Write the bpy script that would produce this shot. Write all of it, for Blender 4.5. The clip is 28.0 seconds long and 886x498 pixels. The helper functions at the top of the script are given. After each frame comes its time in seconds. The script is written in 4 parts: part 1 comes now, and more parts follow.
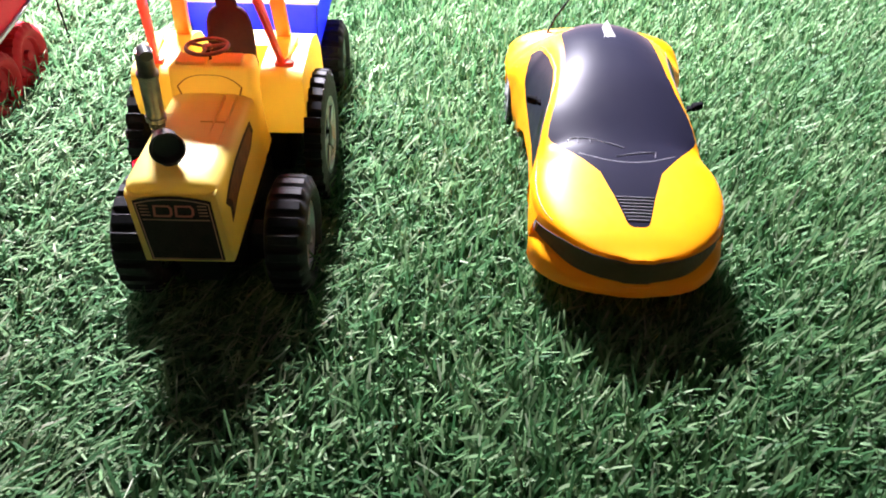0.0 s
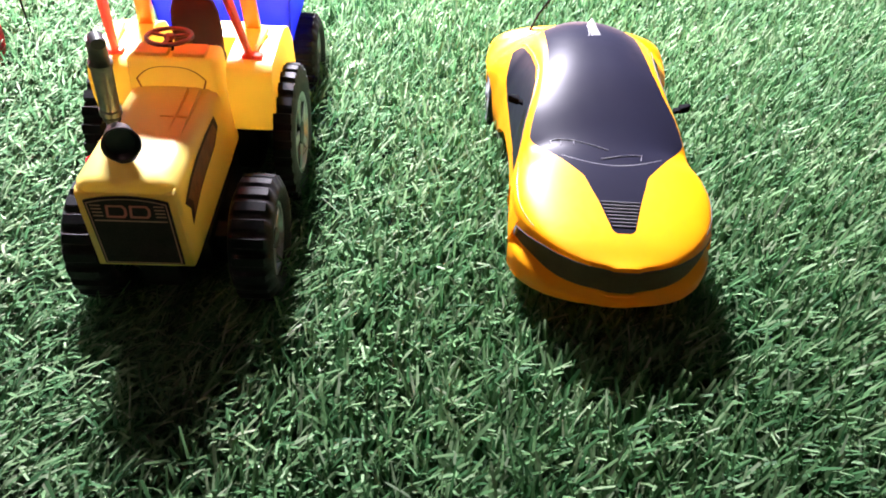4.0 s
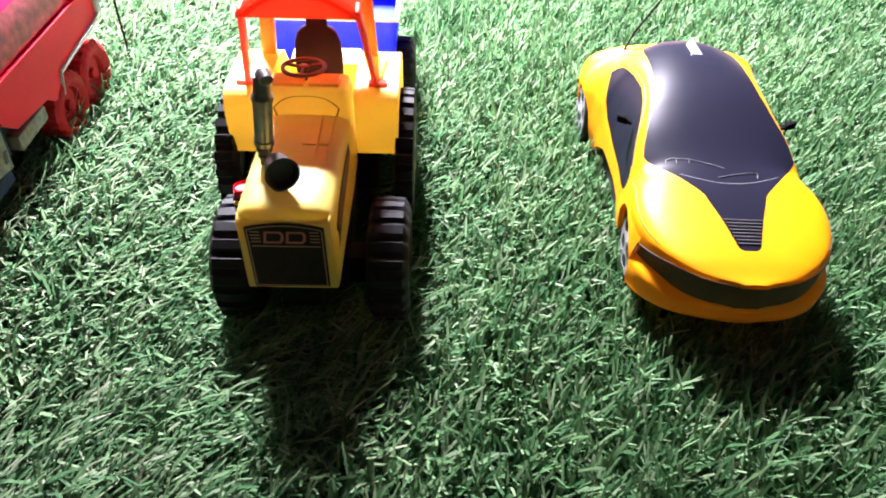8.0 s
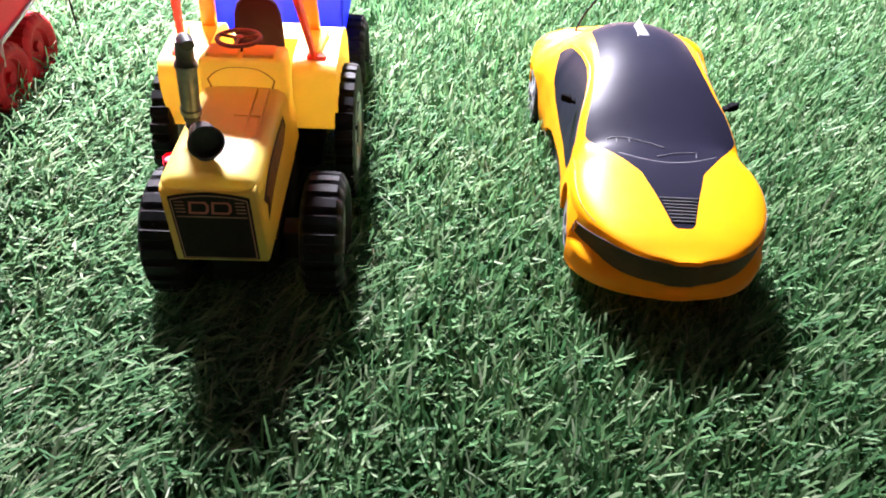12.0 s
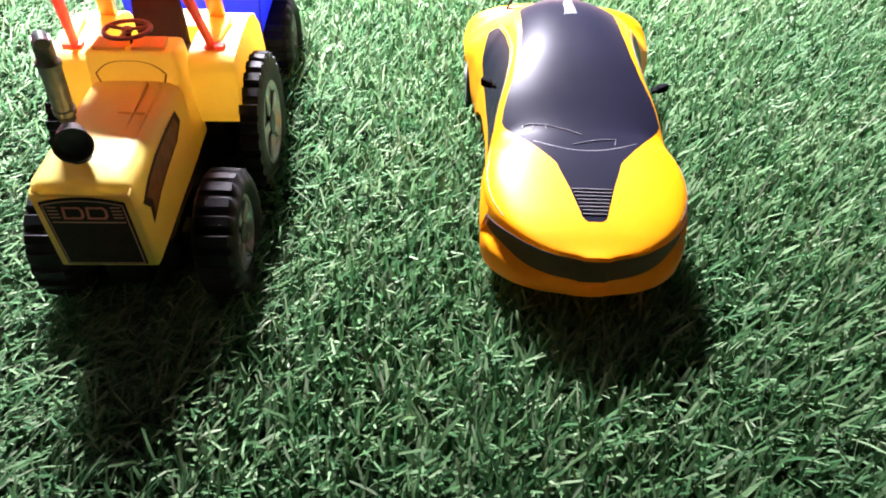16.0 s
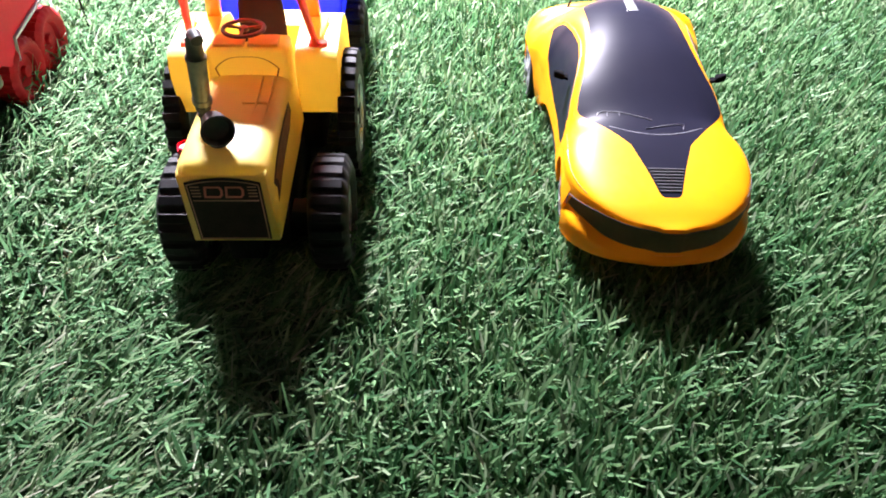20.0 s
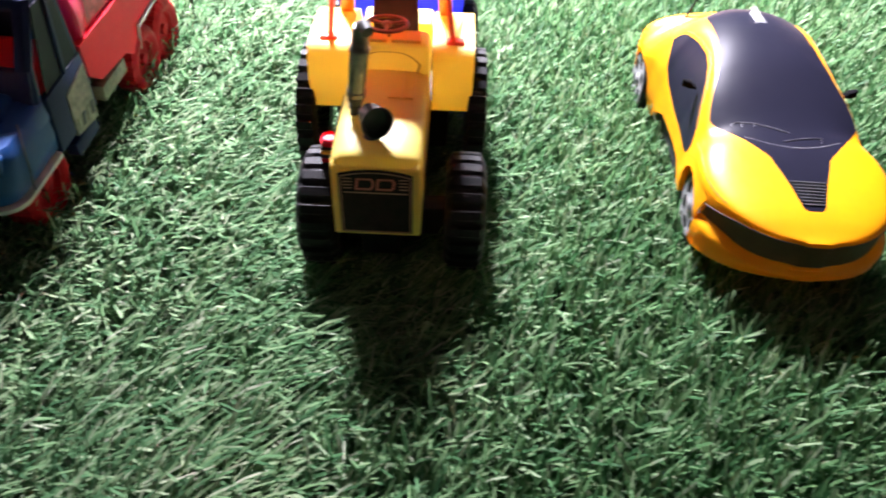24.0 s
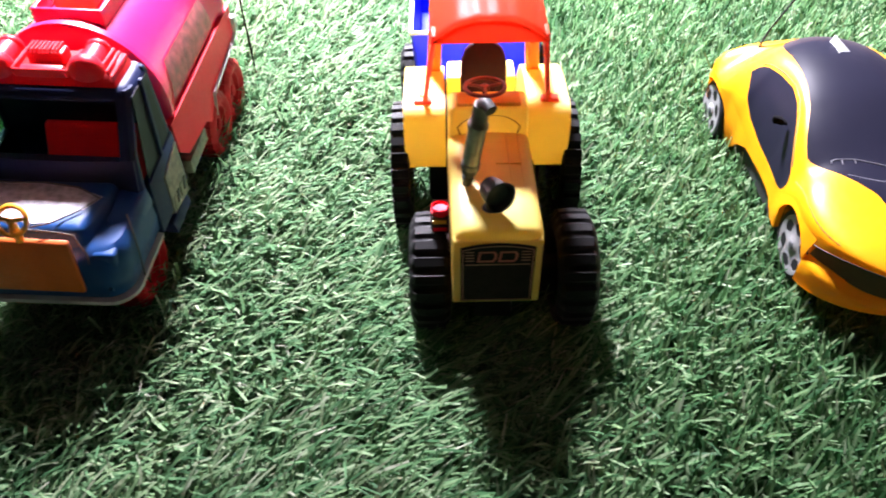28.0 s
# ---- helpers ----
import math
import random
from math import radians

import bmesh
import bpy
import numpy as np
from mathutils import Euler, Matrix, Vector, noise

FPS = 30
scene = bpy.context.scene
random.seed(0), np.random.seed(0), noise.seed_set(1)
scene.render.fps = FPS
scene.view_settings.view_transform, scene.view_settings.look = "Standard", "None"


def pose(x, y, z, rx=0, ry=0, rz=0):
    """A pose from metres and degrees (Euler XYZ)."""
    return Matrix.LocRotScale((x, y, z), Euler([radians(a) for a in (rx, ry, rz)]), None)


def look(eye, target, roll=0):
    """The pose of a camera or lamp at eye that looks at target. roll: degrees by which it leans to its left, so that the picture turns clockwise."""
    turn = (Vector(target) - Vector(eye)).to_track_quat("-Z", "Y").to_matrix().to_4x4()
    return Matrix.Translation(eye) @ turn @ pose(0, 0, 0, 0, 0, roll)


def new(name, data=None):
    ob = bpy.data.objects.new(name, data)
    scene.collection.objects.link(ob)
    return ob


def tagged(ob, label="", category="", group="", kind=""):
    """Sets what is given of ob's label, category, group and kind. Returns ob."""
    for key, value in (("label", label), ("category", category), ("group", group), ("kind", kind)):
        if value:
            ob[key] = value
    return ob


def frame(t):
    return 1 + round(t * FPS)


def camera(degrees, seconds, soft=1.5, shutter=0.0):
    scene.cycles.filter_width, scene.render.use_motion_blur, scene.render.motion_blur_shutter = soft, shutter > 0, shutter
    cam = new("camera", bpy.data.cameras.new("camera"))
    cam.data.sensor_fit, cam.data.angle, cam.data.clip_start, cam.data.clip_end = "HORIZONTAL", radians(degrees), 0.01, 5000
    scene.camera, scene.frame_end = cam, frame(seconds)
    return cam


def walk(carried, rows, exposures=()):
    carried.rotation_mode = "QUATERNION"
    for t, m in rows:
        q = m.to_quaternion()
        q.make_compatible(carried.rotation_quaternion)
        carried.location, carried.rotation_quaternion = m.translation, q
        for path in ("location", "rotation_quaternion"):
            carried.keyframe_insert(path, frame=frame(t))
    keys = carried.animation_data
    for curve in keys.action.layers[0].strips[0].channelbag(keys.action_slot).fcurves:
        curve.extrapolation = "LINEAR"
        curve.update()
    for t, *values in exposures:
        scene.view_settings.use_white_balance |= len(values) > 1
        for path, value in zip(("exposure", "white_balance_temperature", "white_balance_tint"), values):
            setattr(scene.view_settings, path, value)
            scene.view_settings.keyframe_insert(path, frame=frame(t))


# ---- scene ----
cam = camera(64.3, 28.0, soft=1.8, shutter=0.4)
METRES, EYE, TILT, LEAN, TURN = 1.0, 0.300, -45.0, -1.5, 0.0
ROWS = [
    (0.0, 0.0, 0.0, 0.0, 0.0, 0.0, -0.0),
    (0.5, -0.0085, 0.0057, -0.0054, -1.23, 1.04, -3.62),
    (1.0, -0.0156, 0.015, -0.0099, -2.09, 0.98, -5.43),
    (1.5, -0.0137, 0.0135, -0.0059, -0.18, 0.52, -2.88),
    (2.0, -0.0079, 0.014, -0.0028, 0.46, -0.3, -0.17),
    (2.5, 0.0107, 0.0141, 0.0017, 0.24, 0.09, 0.54),
    (4.5, -0.0042, 0.0198, 0.0029, -1.96, 0.07, -0.77),
    (5.0, -0.0136, 0.0184, 0.007, -1.93, 0.26, 0.4),
    (5.5, -0.0274, 0.0184, 0.0089, -1.69, -0.14, 0.83),
    (6.0, -0.0352, 0.0146, 0.008, -1.19, 0.15, 0.55),
    (6.5, -0.0431, 0.0128, 0.0117, -0.96, 0.95, -0.97),
    (7.0, -0.051, 0.0143, 0.0109, -1.16, 0.53, -0.47),
    (7.5, -0.0612, 0.0118, 0.0077, -0.64, 0.33, -0.53),
    (8.0, -0.0528, 0.0078, 0.0087, -0.15, 0.58, 0.15),
    (8.5, -0.0283, 0.0077, 0.0077, 0.26, -0.03, 0.38),
    (9.0, -0.0098, 0.0072, 0.0073, 0.31, -0.08, 0.96),
    (9.5, -0.0008, 0.0105, 0.0055, -0.02, 0.11, 0.99),
    (10.0, 0.0009, 0.0133, 0.0019, 0.48, -0.34, 0.86),
    (10.5, -0.0002, 0.0112, 0.0017, 0.61, -0.38, 0.53),
    (11.0, -0.0102, 0.0048, 0.0023, -0.99, 0.28, 0.1),
    (11.5, -0.0181, 0.0074, 0.0, -0.8, 0.14, -0.08),
    (12.0, -0.0282, 0.0105, -0.0006, -1.42, 0.12, -0.42),
    (12.5, -0.0364, 0.0084, 0.0053, -2.16, 0.18, -0.29),
    (14.5, -0.0111, 0.01, 0.0164, -0.22, -3.29, 1.03),
    (15.0, 0.0113, 0.0145, 0.0158, -0.29, -3.57, 2.04),
    (15.5, 0.0253, 0.017, 0.0145, -0.27, -2.66, 1.47),
    (16.0, 0.023, 0.0243, 0.0118, -0.68, -2.23, 0.69),
    (16.5, 0.0091, 0.0278, 0.0054, -0.83, -0.17, -2.21),
    (17.0, -0.0151, 0.0255, 0.0001, -0.18, 0.57, -3.81),
    (17.5, -0.0249, 0.0202, 0.0014, -0.0, -1.04, -1.17),
    (18.0, -0.0309, 0.0161, 0.0074, -0.33, -2.41, 0.99),
    (18.5, -0.0374, 0.0137, 0.0076, -1.31, -2.84, 1.89),
    (19.0, -0.0332, 0.0053, 0.0086, -1.84, -2.02, 1.15),
    (19.5, -0.0293, -0.0058, 0.0051, -1.56, -1.97, 1.05),
    (20.0, -0.025, -0.0105, 0.0008, -0.79, -2.16, 1.27),
    (20.5, -0.0254, -0.0084, -0.0007, -0.81, -2.14, 1.23),
    (22.5, -0.0279, -0.0101, -0.0002, -0.91, -1.88, 0.95),
    (23.0, -0.031, -0.0102, 0.0004, -1.33, -0.74, -1.17),
    (23.5, -0.0436, -0.0086, 0.0014, -1.45, -0.54, -1.8),
    (24.0, -0.0854, -0.0086, -0.0043, 0.75, -1.35, -1.44),
    (24.5, -0.1316, -0.0036, 0.0002, 1.6, -0.17, -1.65),
    (25.0, -0.1819, 0.0027, -0.001, 0.14, -0.39, -1.96),
    (25.5, -0.2182, 0.0045, 0.0011, -0.43, -1.27, -0.26),
    (26.0, -0.2365, -0.002, 0.0086, -0.17, -0.88, 0.23),
    (26.5, -0.2289, -0.0113, 0.0154, 0.23, -0.43, 1.59),
    (27.0, -0.2117, -0.0196, 0.0258, 0.35, -2.14, 2.64),
    (27.5, -0.1815, -0.0179, 0.0286, 0.64, -1.02, 1.95),
    (28.0, -0.1399, -0.0082, 0.0289, 1.19, -1.28, 2.29),
]
EXPOSURES = [(0.0, 0.0), (22.5, 0.0), (25.0, -0.2), (28.0, -0.2)]
walk(cam, [(t, pose(0, 0, EYE, TILT, LEAN, TURN) @ pose(METRES * x, METRES * y, METRES * z, 90 + pitch, roll, yaw)) for t, x, y, z, yaw, pitch, roll in ROWS], EXPOSURES)


# ---- light: one wide window behind the toys, dim room behind the camera ----
world = bpy.data.worlds.new("sky_world")
scene.world = world
world.use_nodes = True
wn = world.node_tree.nodes
sky = wn.new("ShaderNodeTexSky")
sky.sky_type = "NISHITA"
sky.sun_disc = False
sky.sun_elevation, sky.sun_rotation = radians(48), radians(-20)
wn["Background"].inputs["Strength"].default_value = 0.048
world.node_tree.links.new(sky.outputs["Color"], wn["Background"].inputs["Color"])

# a wide, low opening to the north; the bright sky beyond it stands steep behind the toys
WIN = dict(x0=-1.05, x1=0.55, z1=0.98, y=0.98)
lamp_data = bpy.data.lights.new("window_light", "AREA")
lamp_data.shape = "RECTANGLE"
lamp_data.size, lamp_data.size_y = 0.36, 0.66
lamp_data.energy = 372
lamp_data.spread = radians(72)
lamp_data.color = (1.03, 0.98, 1.14)
lamp = new("window_light", lamp_data)
lamp.matrix_world = look((-0.46, 1.72, 1.82), (-0.44, 0.62, 0.0))


# ---- materials ----
def mat_base(name):
    m = bpy.data.materials.new(name)
    m.use_nodes = True
    nt = m.node_tree
    return m, nt, nt.nodes["Principled BSDF"]


def noise_node(nt, scale, detail=3.0, coord="Object"):
    tc = nt.nodes.new("ShaderNodeTexCoord")
    n = nt.nodes.new("ShaderNodeTexNoise")
    n.inputs["Scale"].default_value = scale
    n.inputs["Detail"].default_value = detail
    nt.links.new(tc.outputs[coord], n.inputs["Vector"])
    return n


def ramp(nt, source, stops):
    r = nt.nodes.new("ShaderNodeValToRGB")
    els = r.color_ramp.elements
    while len(els) < len(stops):
        els.new(0.5)
    for e, (p, c) in zip(els, stops):
        e.position, e.color = p, (*c, 1)
    nt.links.new(source, r.inputs["Fac"])
    return r


def plastic(name, colour, rough=0.3, vary=0.12, wear=0.1, bump=0.05, scale=60.0, metal=0.0, sub=0.0, coat=0.0, spec=0.5, reach=0.004):
    """Moulded plastic: slow colour drift, fine scuffs in the gloss, faint orange-peel relief."""
    m, nt, b = mat_base(name)
    n1 = noise_node(nt, scale, 4.0)
    dark = tuple(c * (1 - vary) for c in colour)
    light = tuple(min(1, c * (1 + vary)) for c in colour)
    cr = ramp(nt, n1.outputs["Fac"], [(0.3, dark), (0.7, light)])
    nt.links.new(cr.outputs["Color"], b.inputs["Base Color"])
    n2 = noise_node(nt, scale * 9, 5.0)
    mr = nt.nodes.new("ShaderNodeMapRange")
    mr.inputs["From Min"].default_value, mr.inputs["From Max"].default_value = 0.35, 0.75
    mr.inputs["To Min"].default_value, mr.inputs["To Max"].default_value = rough, min(1, rough + wear * 2)
    nt.links.new(n2.outputs["Fac"], mr.inputs["Value"])
    nt.links.new(mr.outputs["Result"], b.inputs["Roughness"])
    bp = nt.nodes.new("ShaderNodeBump")
    bp.inputs["Strength"].default_value = bump
    bp.inputs["Distance"].default_value = 0.0006
    nt.links.new(n2.outputs["Fac"], bp.inputs["Height"])
    nt.links.new(bp.outputs["Normal"], b.inputs["Normal"])
    b.inputs["Metallic"].default_value = metal
    b.inputs["Specular IOR Level"].default_value = spec
    if sub:
        b.inputs["Subsurface Weight"].default_value = sub
        b.inputs["Subsurface Radius"].default_value = (1.0, 0.65, 0.25)
        b.inputs["Subsurface Scale"].default_value = reach
    if coat:
        b.inputs["Coat Weight"].default_value = coat
        b.inputs["Coat Roughness"].default_value = 0.05
    return m


M_GLASS = plastic("black_gloss_plastic", (0.009, 0.009, 0.017), 0.36, 0.1, 0.03, 0.0, 25, spec=0.07)
M_BLACK = plastic("black_plastic", (0.02, 0.02, 0.021), 0.42, 0.2, 0.1, 0.06, 60)
M_INTAKE = plastic("brown_black_plastic", (0.085, 0.046, 0.018), 0.45, 0.2, 0.1, 0.04, 60, spec=0.25)
M_MIRROR = plastic("matt_black_plastic", (0.006, 0.006, 0.007), 0.75, 0.2, 0.1, 0.04, 60, spec=0.02)
M_VENT = plastic("dark_grey_plastic", (0.045, 0.045, 0.05), 0.35, 0.15, 0.1, 0.05, 80)
M_TYRE = plastic("black_tyre_rubber", (0.008, 0.008, 0.009), 0.5, 0.25, 0.15, 0.1, 120, spec=0.2)
M_SILVER = plastic("silver_plastic", (0.20, 0.20, 0.20), 0.45, 0.15, 0.12, 0.06, 90, metal=0.2, spec=0.3)
M_CHROME = plastic("chromed_plastic", (0.36, 0.37, 0.39), 0.3, 0.2, 0.12, 0.06, 120, metal=0.85)
M_POST = plastic("orange_plastic", (0.86, 0.30, 0.03), 0.3, 0.06, 0.1, 0.03, 50, sub=0.4)
M_STEER = plastic("glossy_maroon_plastic", (0.11, 0.03, 0.035), 0.42, 0.12, 0.1, 0.05, 60, spec=1.0)
M_SEAT = plastic("maroon_plastic", (0.028, 0.006, 0.014), 0.55, 0.12, 0.1, 0.05, 60, spec=0.15)
M_RIM = plastic("white_edge_plastic", (0.75, 0.76, 0.80), 0.35, 0.06, 0.1, 0.03, 60)
M_EXHAUST = plastic("smoky_grey_plastic", (0.20, 0.19, 0.17), 0.30, 0.3, 0.12, 0.08, 150, metal=0.8)
M_DECAL = plastic("brown_decal", (0.20, 0.075, 0.022), 0.4, 0.35, 0.1, 0.02, 200)
M_DARKPRINT = plastic("dark_brown_print", (0.03, 0.012, 0.01), 0.45, 0.3, 0.1, 0.02, 200, spec=0.3)
M_GRILLE = plastic("black_grille_sticker", (0.026, 0.013, 0.012), 0.6, 0.25, 0.15, 0.03, 150, spec=0.2)
M_LINE = plastic("copper_print", (0.52, 0.24, 0.16), 0.4, 0.1, 0.1, 0.0, 200)
M_LOGO = plastic("red_print", (0.62, 0.14, 0.10), 0.4, 0.1, 0.1, 0.0, 200)
M_TRUCKBLUE = plastic("dark_blue_plastic", (0.004, 0.045, 0.17), 0.40, 0.08, 0.06, 0.02, 30, spec=0.28)
M_CABDARK = plastic("navy_plastic", (0.012, 0.018, 0.060), 0.42, 0.1, 0.06, 0.01, 40, spec=0.12)
M_TRUCKRED = plastic("red_plastic", (0.76, 0.009, 0.032), 0.45, 0.06, 0.05, 0.01, 50, spec=0.15)
M_SEATRED = plastic("bright_red_plastic", (0.90, 0.030, 0.045), 0.5, 0.06, 0.05, 0.01, 50, spec=0.3)
M_TANK = plastic("magenta_red_plastic", (0.76, 0.010, 0.10), 0.3, 0.05, 0.04, 0.01, 40, sub=0.15, spec=0.4)
M_REDTYRE = plastic("dark_red_plastic", (0.42, 0.010, 0.018), 0.55, 0.15, 0.1, 0.06, 70, spec=0.2)
M_BOARD = plastic("ochre_orange_plastic", (0.62, 0.115, 0.008), 0.5, 0.1, 0.1, 0.05, 60)
M_WHEELYEL = plastic("yellow_plastic", (0.85, 0.40, 0.03), 0.35, 0.08, 0.1, 0.03, 60, sub=0.2)
M_GREYTRIM = plastic("grey_trim_plastic", (0.42, 0.42, 0.43), 0.45, 0.1, 0.1, 0.05, 80)
M_TANKSTK = plastic("dark_red_sticker", (0.34, 0.05, 0.07), 0.4, 0.5, 0.15, 0.02, 160)
M_BEIGE = plastic("greyish_sticker", (0.17, 0.15, 0.11), 0.45, 0.45, 0.15, 0.03, 220)
M_WIPER = plastic("pale_grey_plastic", (0.15, 0.15, 0.165), 0.4, 0.1, 0.1, 0.0, 100)
M_WIRE = plastic("dark_wire", (0.012, 0.012, 0.012), 0.6, 0.2, 0.1, 0.05, 200, spec=0.1)
M_STRING = plastic("grey_string", (0.10, 0.09, 0.09), 0.7, 0.3, 0.1, 0.1, 400)
def thin_plastic(name, colour, through_colour, share, rough=0.4, spec=0.35, coat=0.0):
    """Thin moulded sheet that lets light through, with drifting colour and scuffed gloss."""
    m, nt, b = mat_base(name)
    n = noise_node(nt, 50, 4.0)
    cr = ramp(nt, n.outputs["Fac"], [(0.3, tuple(q * 0.94 for q in colour)), (0.7, tuple(min(1, q * 1.06) for q in colour))])
    nt.links.new(cr.outputs["Color"], b.inputs["Base Color"])
    n2 = noise_node(nt, 420, 5.0)
    mr = nt.nodes.new("ShaderNodeMapRange")
    mr.inputs["From Min"].default_value, mr.inputs["From Max"].default_value = 0.35, 0.75
    mr.inputs["To Min"].default_value, mr.inputs["To Max"].default_value = rough, rough + 0.14
    nt.links.new(n2.outputs["Fac"], mr.inputs["Value"])
    nt.links.new(mr.outputs["Result"], b.inputs["Roughness"])
    bp = nt.nodes.new("ShaderNodeBump")
    bp.inputs["Strength"].default_value, bp.inputs["Distance"].default_value = 0.03, 0.0006
    nt.links.new(n2.outputs["Fac"], bp.inputs["Height"])
    nt.links.new(bp.outputs["Normal"], b.inputs["Normal"])
    b.inputs["Specular IOR Level"].default_value = spec
    b.inputs["Coat Weight"].default_value = coat
    b.inputs["Coat Roughness"].default_value = 0.06
    tr = nt.nodes.new("ShaderNodeBsdfTranslucent")
    tr.inputs["Color"].default_value = (*through_colour, 1)
    ms = nt.nodes.new("ShaderNodeMixShader")
    ms.inputs["Fac"].default_value = share
    nt.links.new(b.outputs["BSDF"], ms.inputs[1])
    nt.links.new(tr.outputs["BSDF"], ms.inputs[2])
    nt.links.new(ms.outputs["Shader"], nt.nodes["Material Output"].inputs["Surface"])
    return m


M_TRACTOR = thin_plastic("pale_yellow_plastic", (0.88, 0.71, 0.19), (1.0, 0.80, 0.20), 0.42, 0.34, 0.6)
M_CAR = thin_plastic("car_yellow_paint", (0.84, 0.34, 0.003), (0.90, 0.30, 0.0), 0.22, 0.36, 0.34, 0.08)
M_THINRED = thin_plastic("thin_red_plastic", (0.75, 0.02, 0.03), (0.9, 0.04, 0.05), 0.6)
M_ROOF = thin_plastic("orange_red_plastic", (0.80, 0.075, 0.03), (1.0, 0.30, 0.17), 0.75)
M_SALMON = thin_plastic("thin_salmon_plastic", (0.85, 0.17, 0.09), (1.0, 0.30, 0.20), 0.5)
M_BLUEBOX = thin_plastic("bright_blue_plastic", (0.03, 0.055, 0.66), (0.05, 0.09, 0.9), 0.4)


def green_pane():
    """Clear green-tinted plastic, thin enough to see straight through."""
    m, nt, b = mat_base("green_window_plastic")
    b.inputs["Base Color"].default_value = (0.16, 0.46, 0.22, 1)
    b.inputs["Roughness"].default_value = 0.15
    tr = nt.nodes.new("ShaderNodeBsdfTransparent")
    tr.inputs["Color"].default_value = (0.55, 0.86, 0.60, 1)
    ms = nt.nodes.new("ShaderNodeMixShader")
    ms.inputs["Fac"].default_value = 0.55
    nt.links.new(b.outputs["BSDF"], ms.inputs[1])
    nt.links.new(tr.outputs["BSDF"], ms.inputs[2])
    nt.links.new(ms.outputs["Shader"], nt.nodes["Material Output"].inputs["Surface"])
    return m


M_PANE = green_pane()
M_RACK = plastic("glossy_red_plastic", (0.74, 0.012, 0.03), 0.35, 0.08, 0.06, 0.02, 50, spec=0.3, sub=0.15, reach=0.006)
M_FADED = plastic("faded_pale_print", (0.46, 0.42, 0.46), 0.5, 0.35, 0.1, 0.03, 260, spec=0.3)
M_WALL = plastic("painted_wall", (0.20, 0.185, 0.19), 0.8, 0.06, 0.1, 0.1, 3)
M_FLOOR = plastic("pinkish_cement", (0.46, 0.27, 0.23), 0.7, 0.15, 0.1, 0.2, 12)
M_CEIL = plastic("painted_ceiling", (0.75, 0.74, 0.76), 0.85, 0.05, 0.1, 0.1, 3)


def turf_blade_material():
    m, nt, b = mat_base("turf_blade")
    g = nt.nodes.new("ShaderNodeNewGeometry")
    cr = ramp(nt, g.outputs["Random Per Island"], [
        (0.0, (0.027, 0.080, 0.030)), (0.30, (0.065, 0.146, 0.060)), (0.62, (0.126, 0.216, 0.096)),
        (0.86, (0.184, 0.254, 0.138)), (0.96, (0.228, 0.274, 0.172)), (1.0, (0.27, 0.29, 0.21))])
    n = noise_node(nt, 14.0, 3.0)
    mix = nt.nodes.new("ShaderNodeMix")
    mix.data_type, mix.blend_type = "RGBA", "MULTIPLY"
    mix.inputs["Factor"].default_value = 1.0
    tone = ramp(nt, n.outputs["Fac"], [(0.3, (0.75, 0.85, 0.75)), (0.7, (1.15, 1.1, 1.05))])
    nt.links.new(cr.outputs["Color"], mix.inputs["A"])
    nt.links.new(tone.outputs["Color"], mix.inputs["B"])
    # pale sheen and glare over the west side, painted into the blade colour by x
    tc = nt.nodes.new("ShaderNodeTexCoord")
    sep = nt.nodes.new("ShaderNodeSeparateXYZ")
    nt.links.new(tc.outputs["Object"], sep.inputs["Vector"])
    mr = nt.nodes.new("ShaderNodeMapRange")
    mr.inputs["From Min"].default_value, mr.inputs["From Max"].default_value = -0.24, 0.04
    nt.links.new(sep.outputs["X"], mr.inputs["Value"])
    sheen_tint = ramp(nt, mr.outputs["Result"], [(0.0, (1.22, 1.17, 1.34)), (1.0, (0.89, 1.0, 0.96))])
    sheen_mix = nt.nodes.new("ShaderNodeMix")
    sheen_mix.data_type, sheen_mix.blend_type = "RGBA", "MULTIPLY"
    sheen_mix.inputs["Factor"].default_value = 1.0
    nt.links.new(mix.outputs["Result"], sheen_mix.inputs["A"])
    nt.links.new(sheen_tint.outputs["Color"], sheen_mix.inputs["B"])
    mix = sheen_mix
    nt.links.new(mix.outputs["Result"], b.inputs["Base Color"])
    b.inputs["Roughness"].default_value = 0.6
    b.inputs["Specular IOR Level"].default_value = 0.22
    tr = nt.nodes.new("ShaderNodeBsdfTranslucent")
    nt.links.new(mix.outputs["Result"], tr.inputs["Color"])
    ms = nt.nodes.new("ShaderNodeMixShader")
    ms.inputs["Fac"].default_value = 0.36
    nt.links.new(b.outputs["BSDF"], ms.inputs[1])
    nt.links.new(tr.outputs["BSDF"], ms.inputs[2])
    nt.links.new(ms.outputs["Shader"], nt.nodes["Material Output"].inputs["Surface"])
    return m


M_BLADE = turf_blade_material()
M_MAT = plastic("turf_backing", (0.02, 0.06, 0.018), 0.9, 0.3, 0.05, 0.6, 300)


# ---- mesh helpers (all lengths in millimetres, turned to metres on linking) ----
MM = 0.001


def part(name, bm, material, parent=None, label="", smooth=40):
    me = bpy.data.meshes.new(name)
    bmesh.ops.recalc_face_normals(bm, faces=bm.faces[:])
    for v in bm.verts:
        v.co *= MM
    bm.to_mesh(me)
    bm.free()
    me.materials.append(material)
    if smooth:
        me.shade_smooth()
        me.set_sharp_from_angle(angle=radians(smooth))
    ob = new(name, me)
    if parent is not None:
        ob.parent = parent
    if label:
        tagged(ob, label)
    return ob


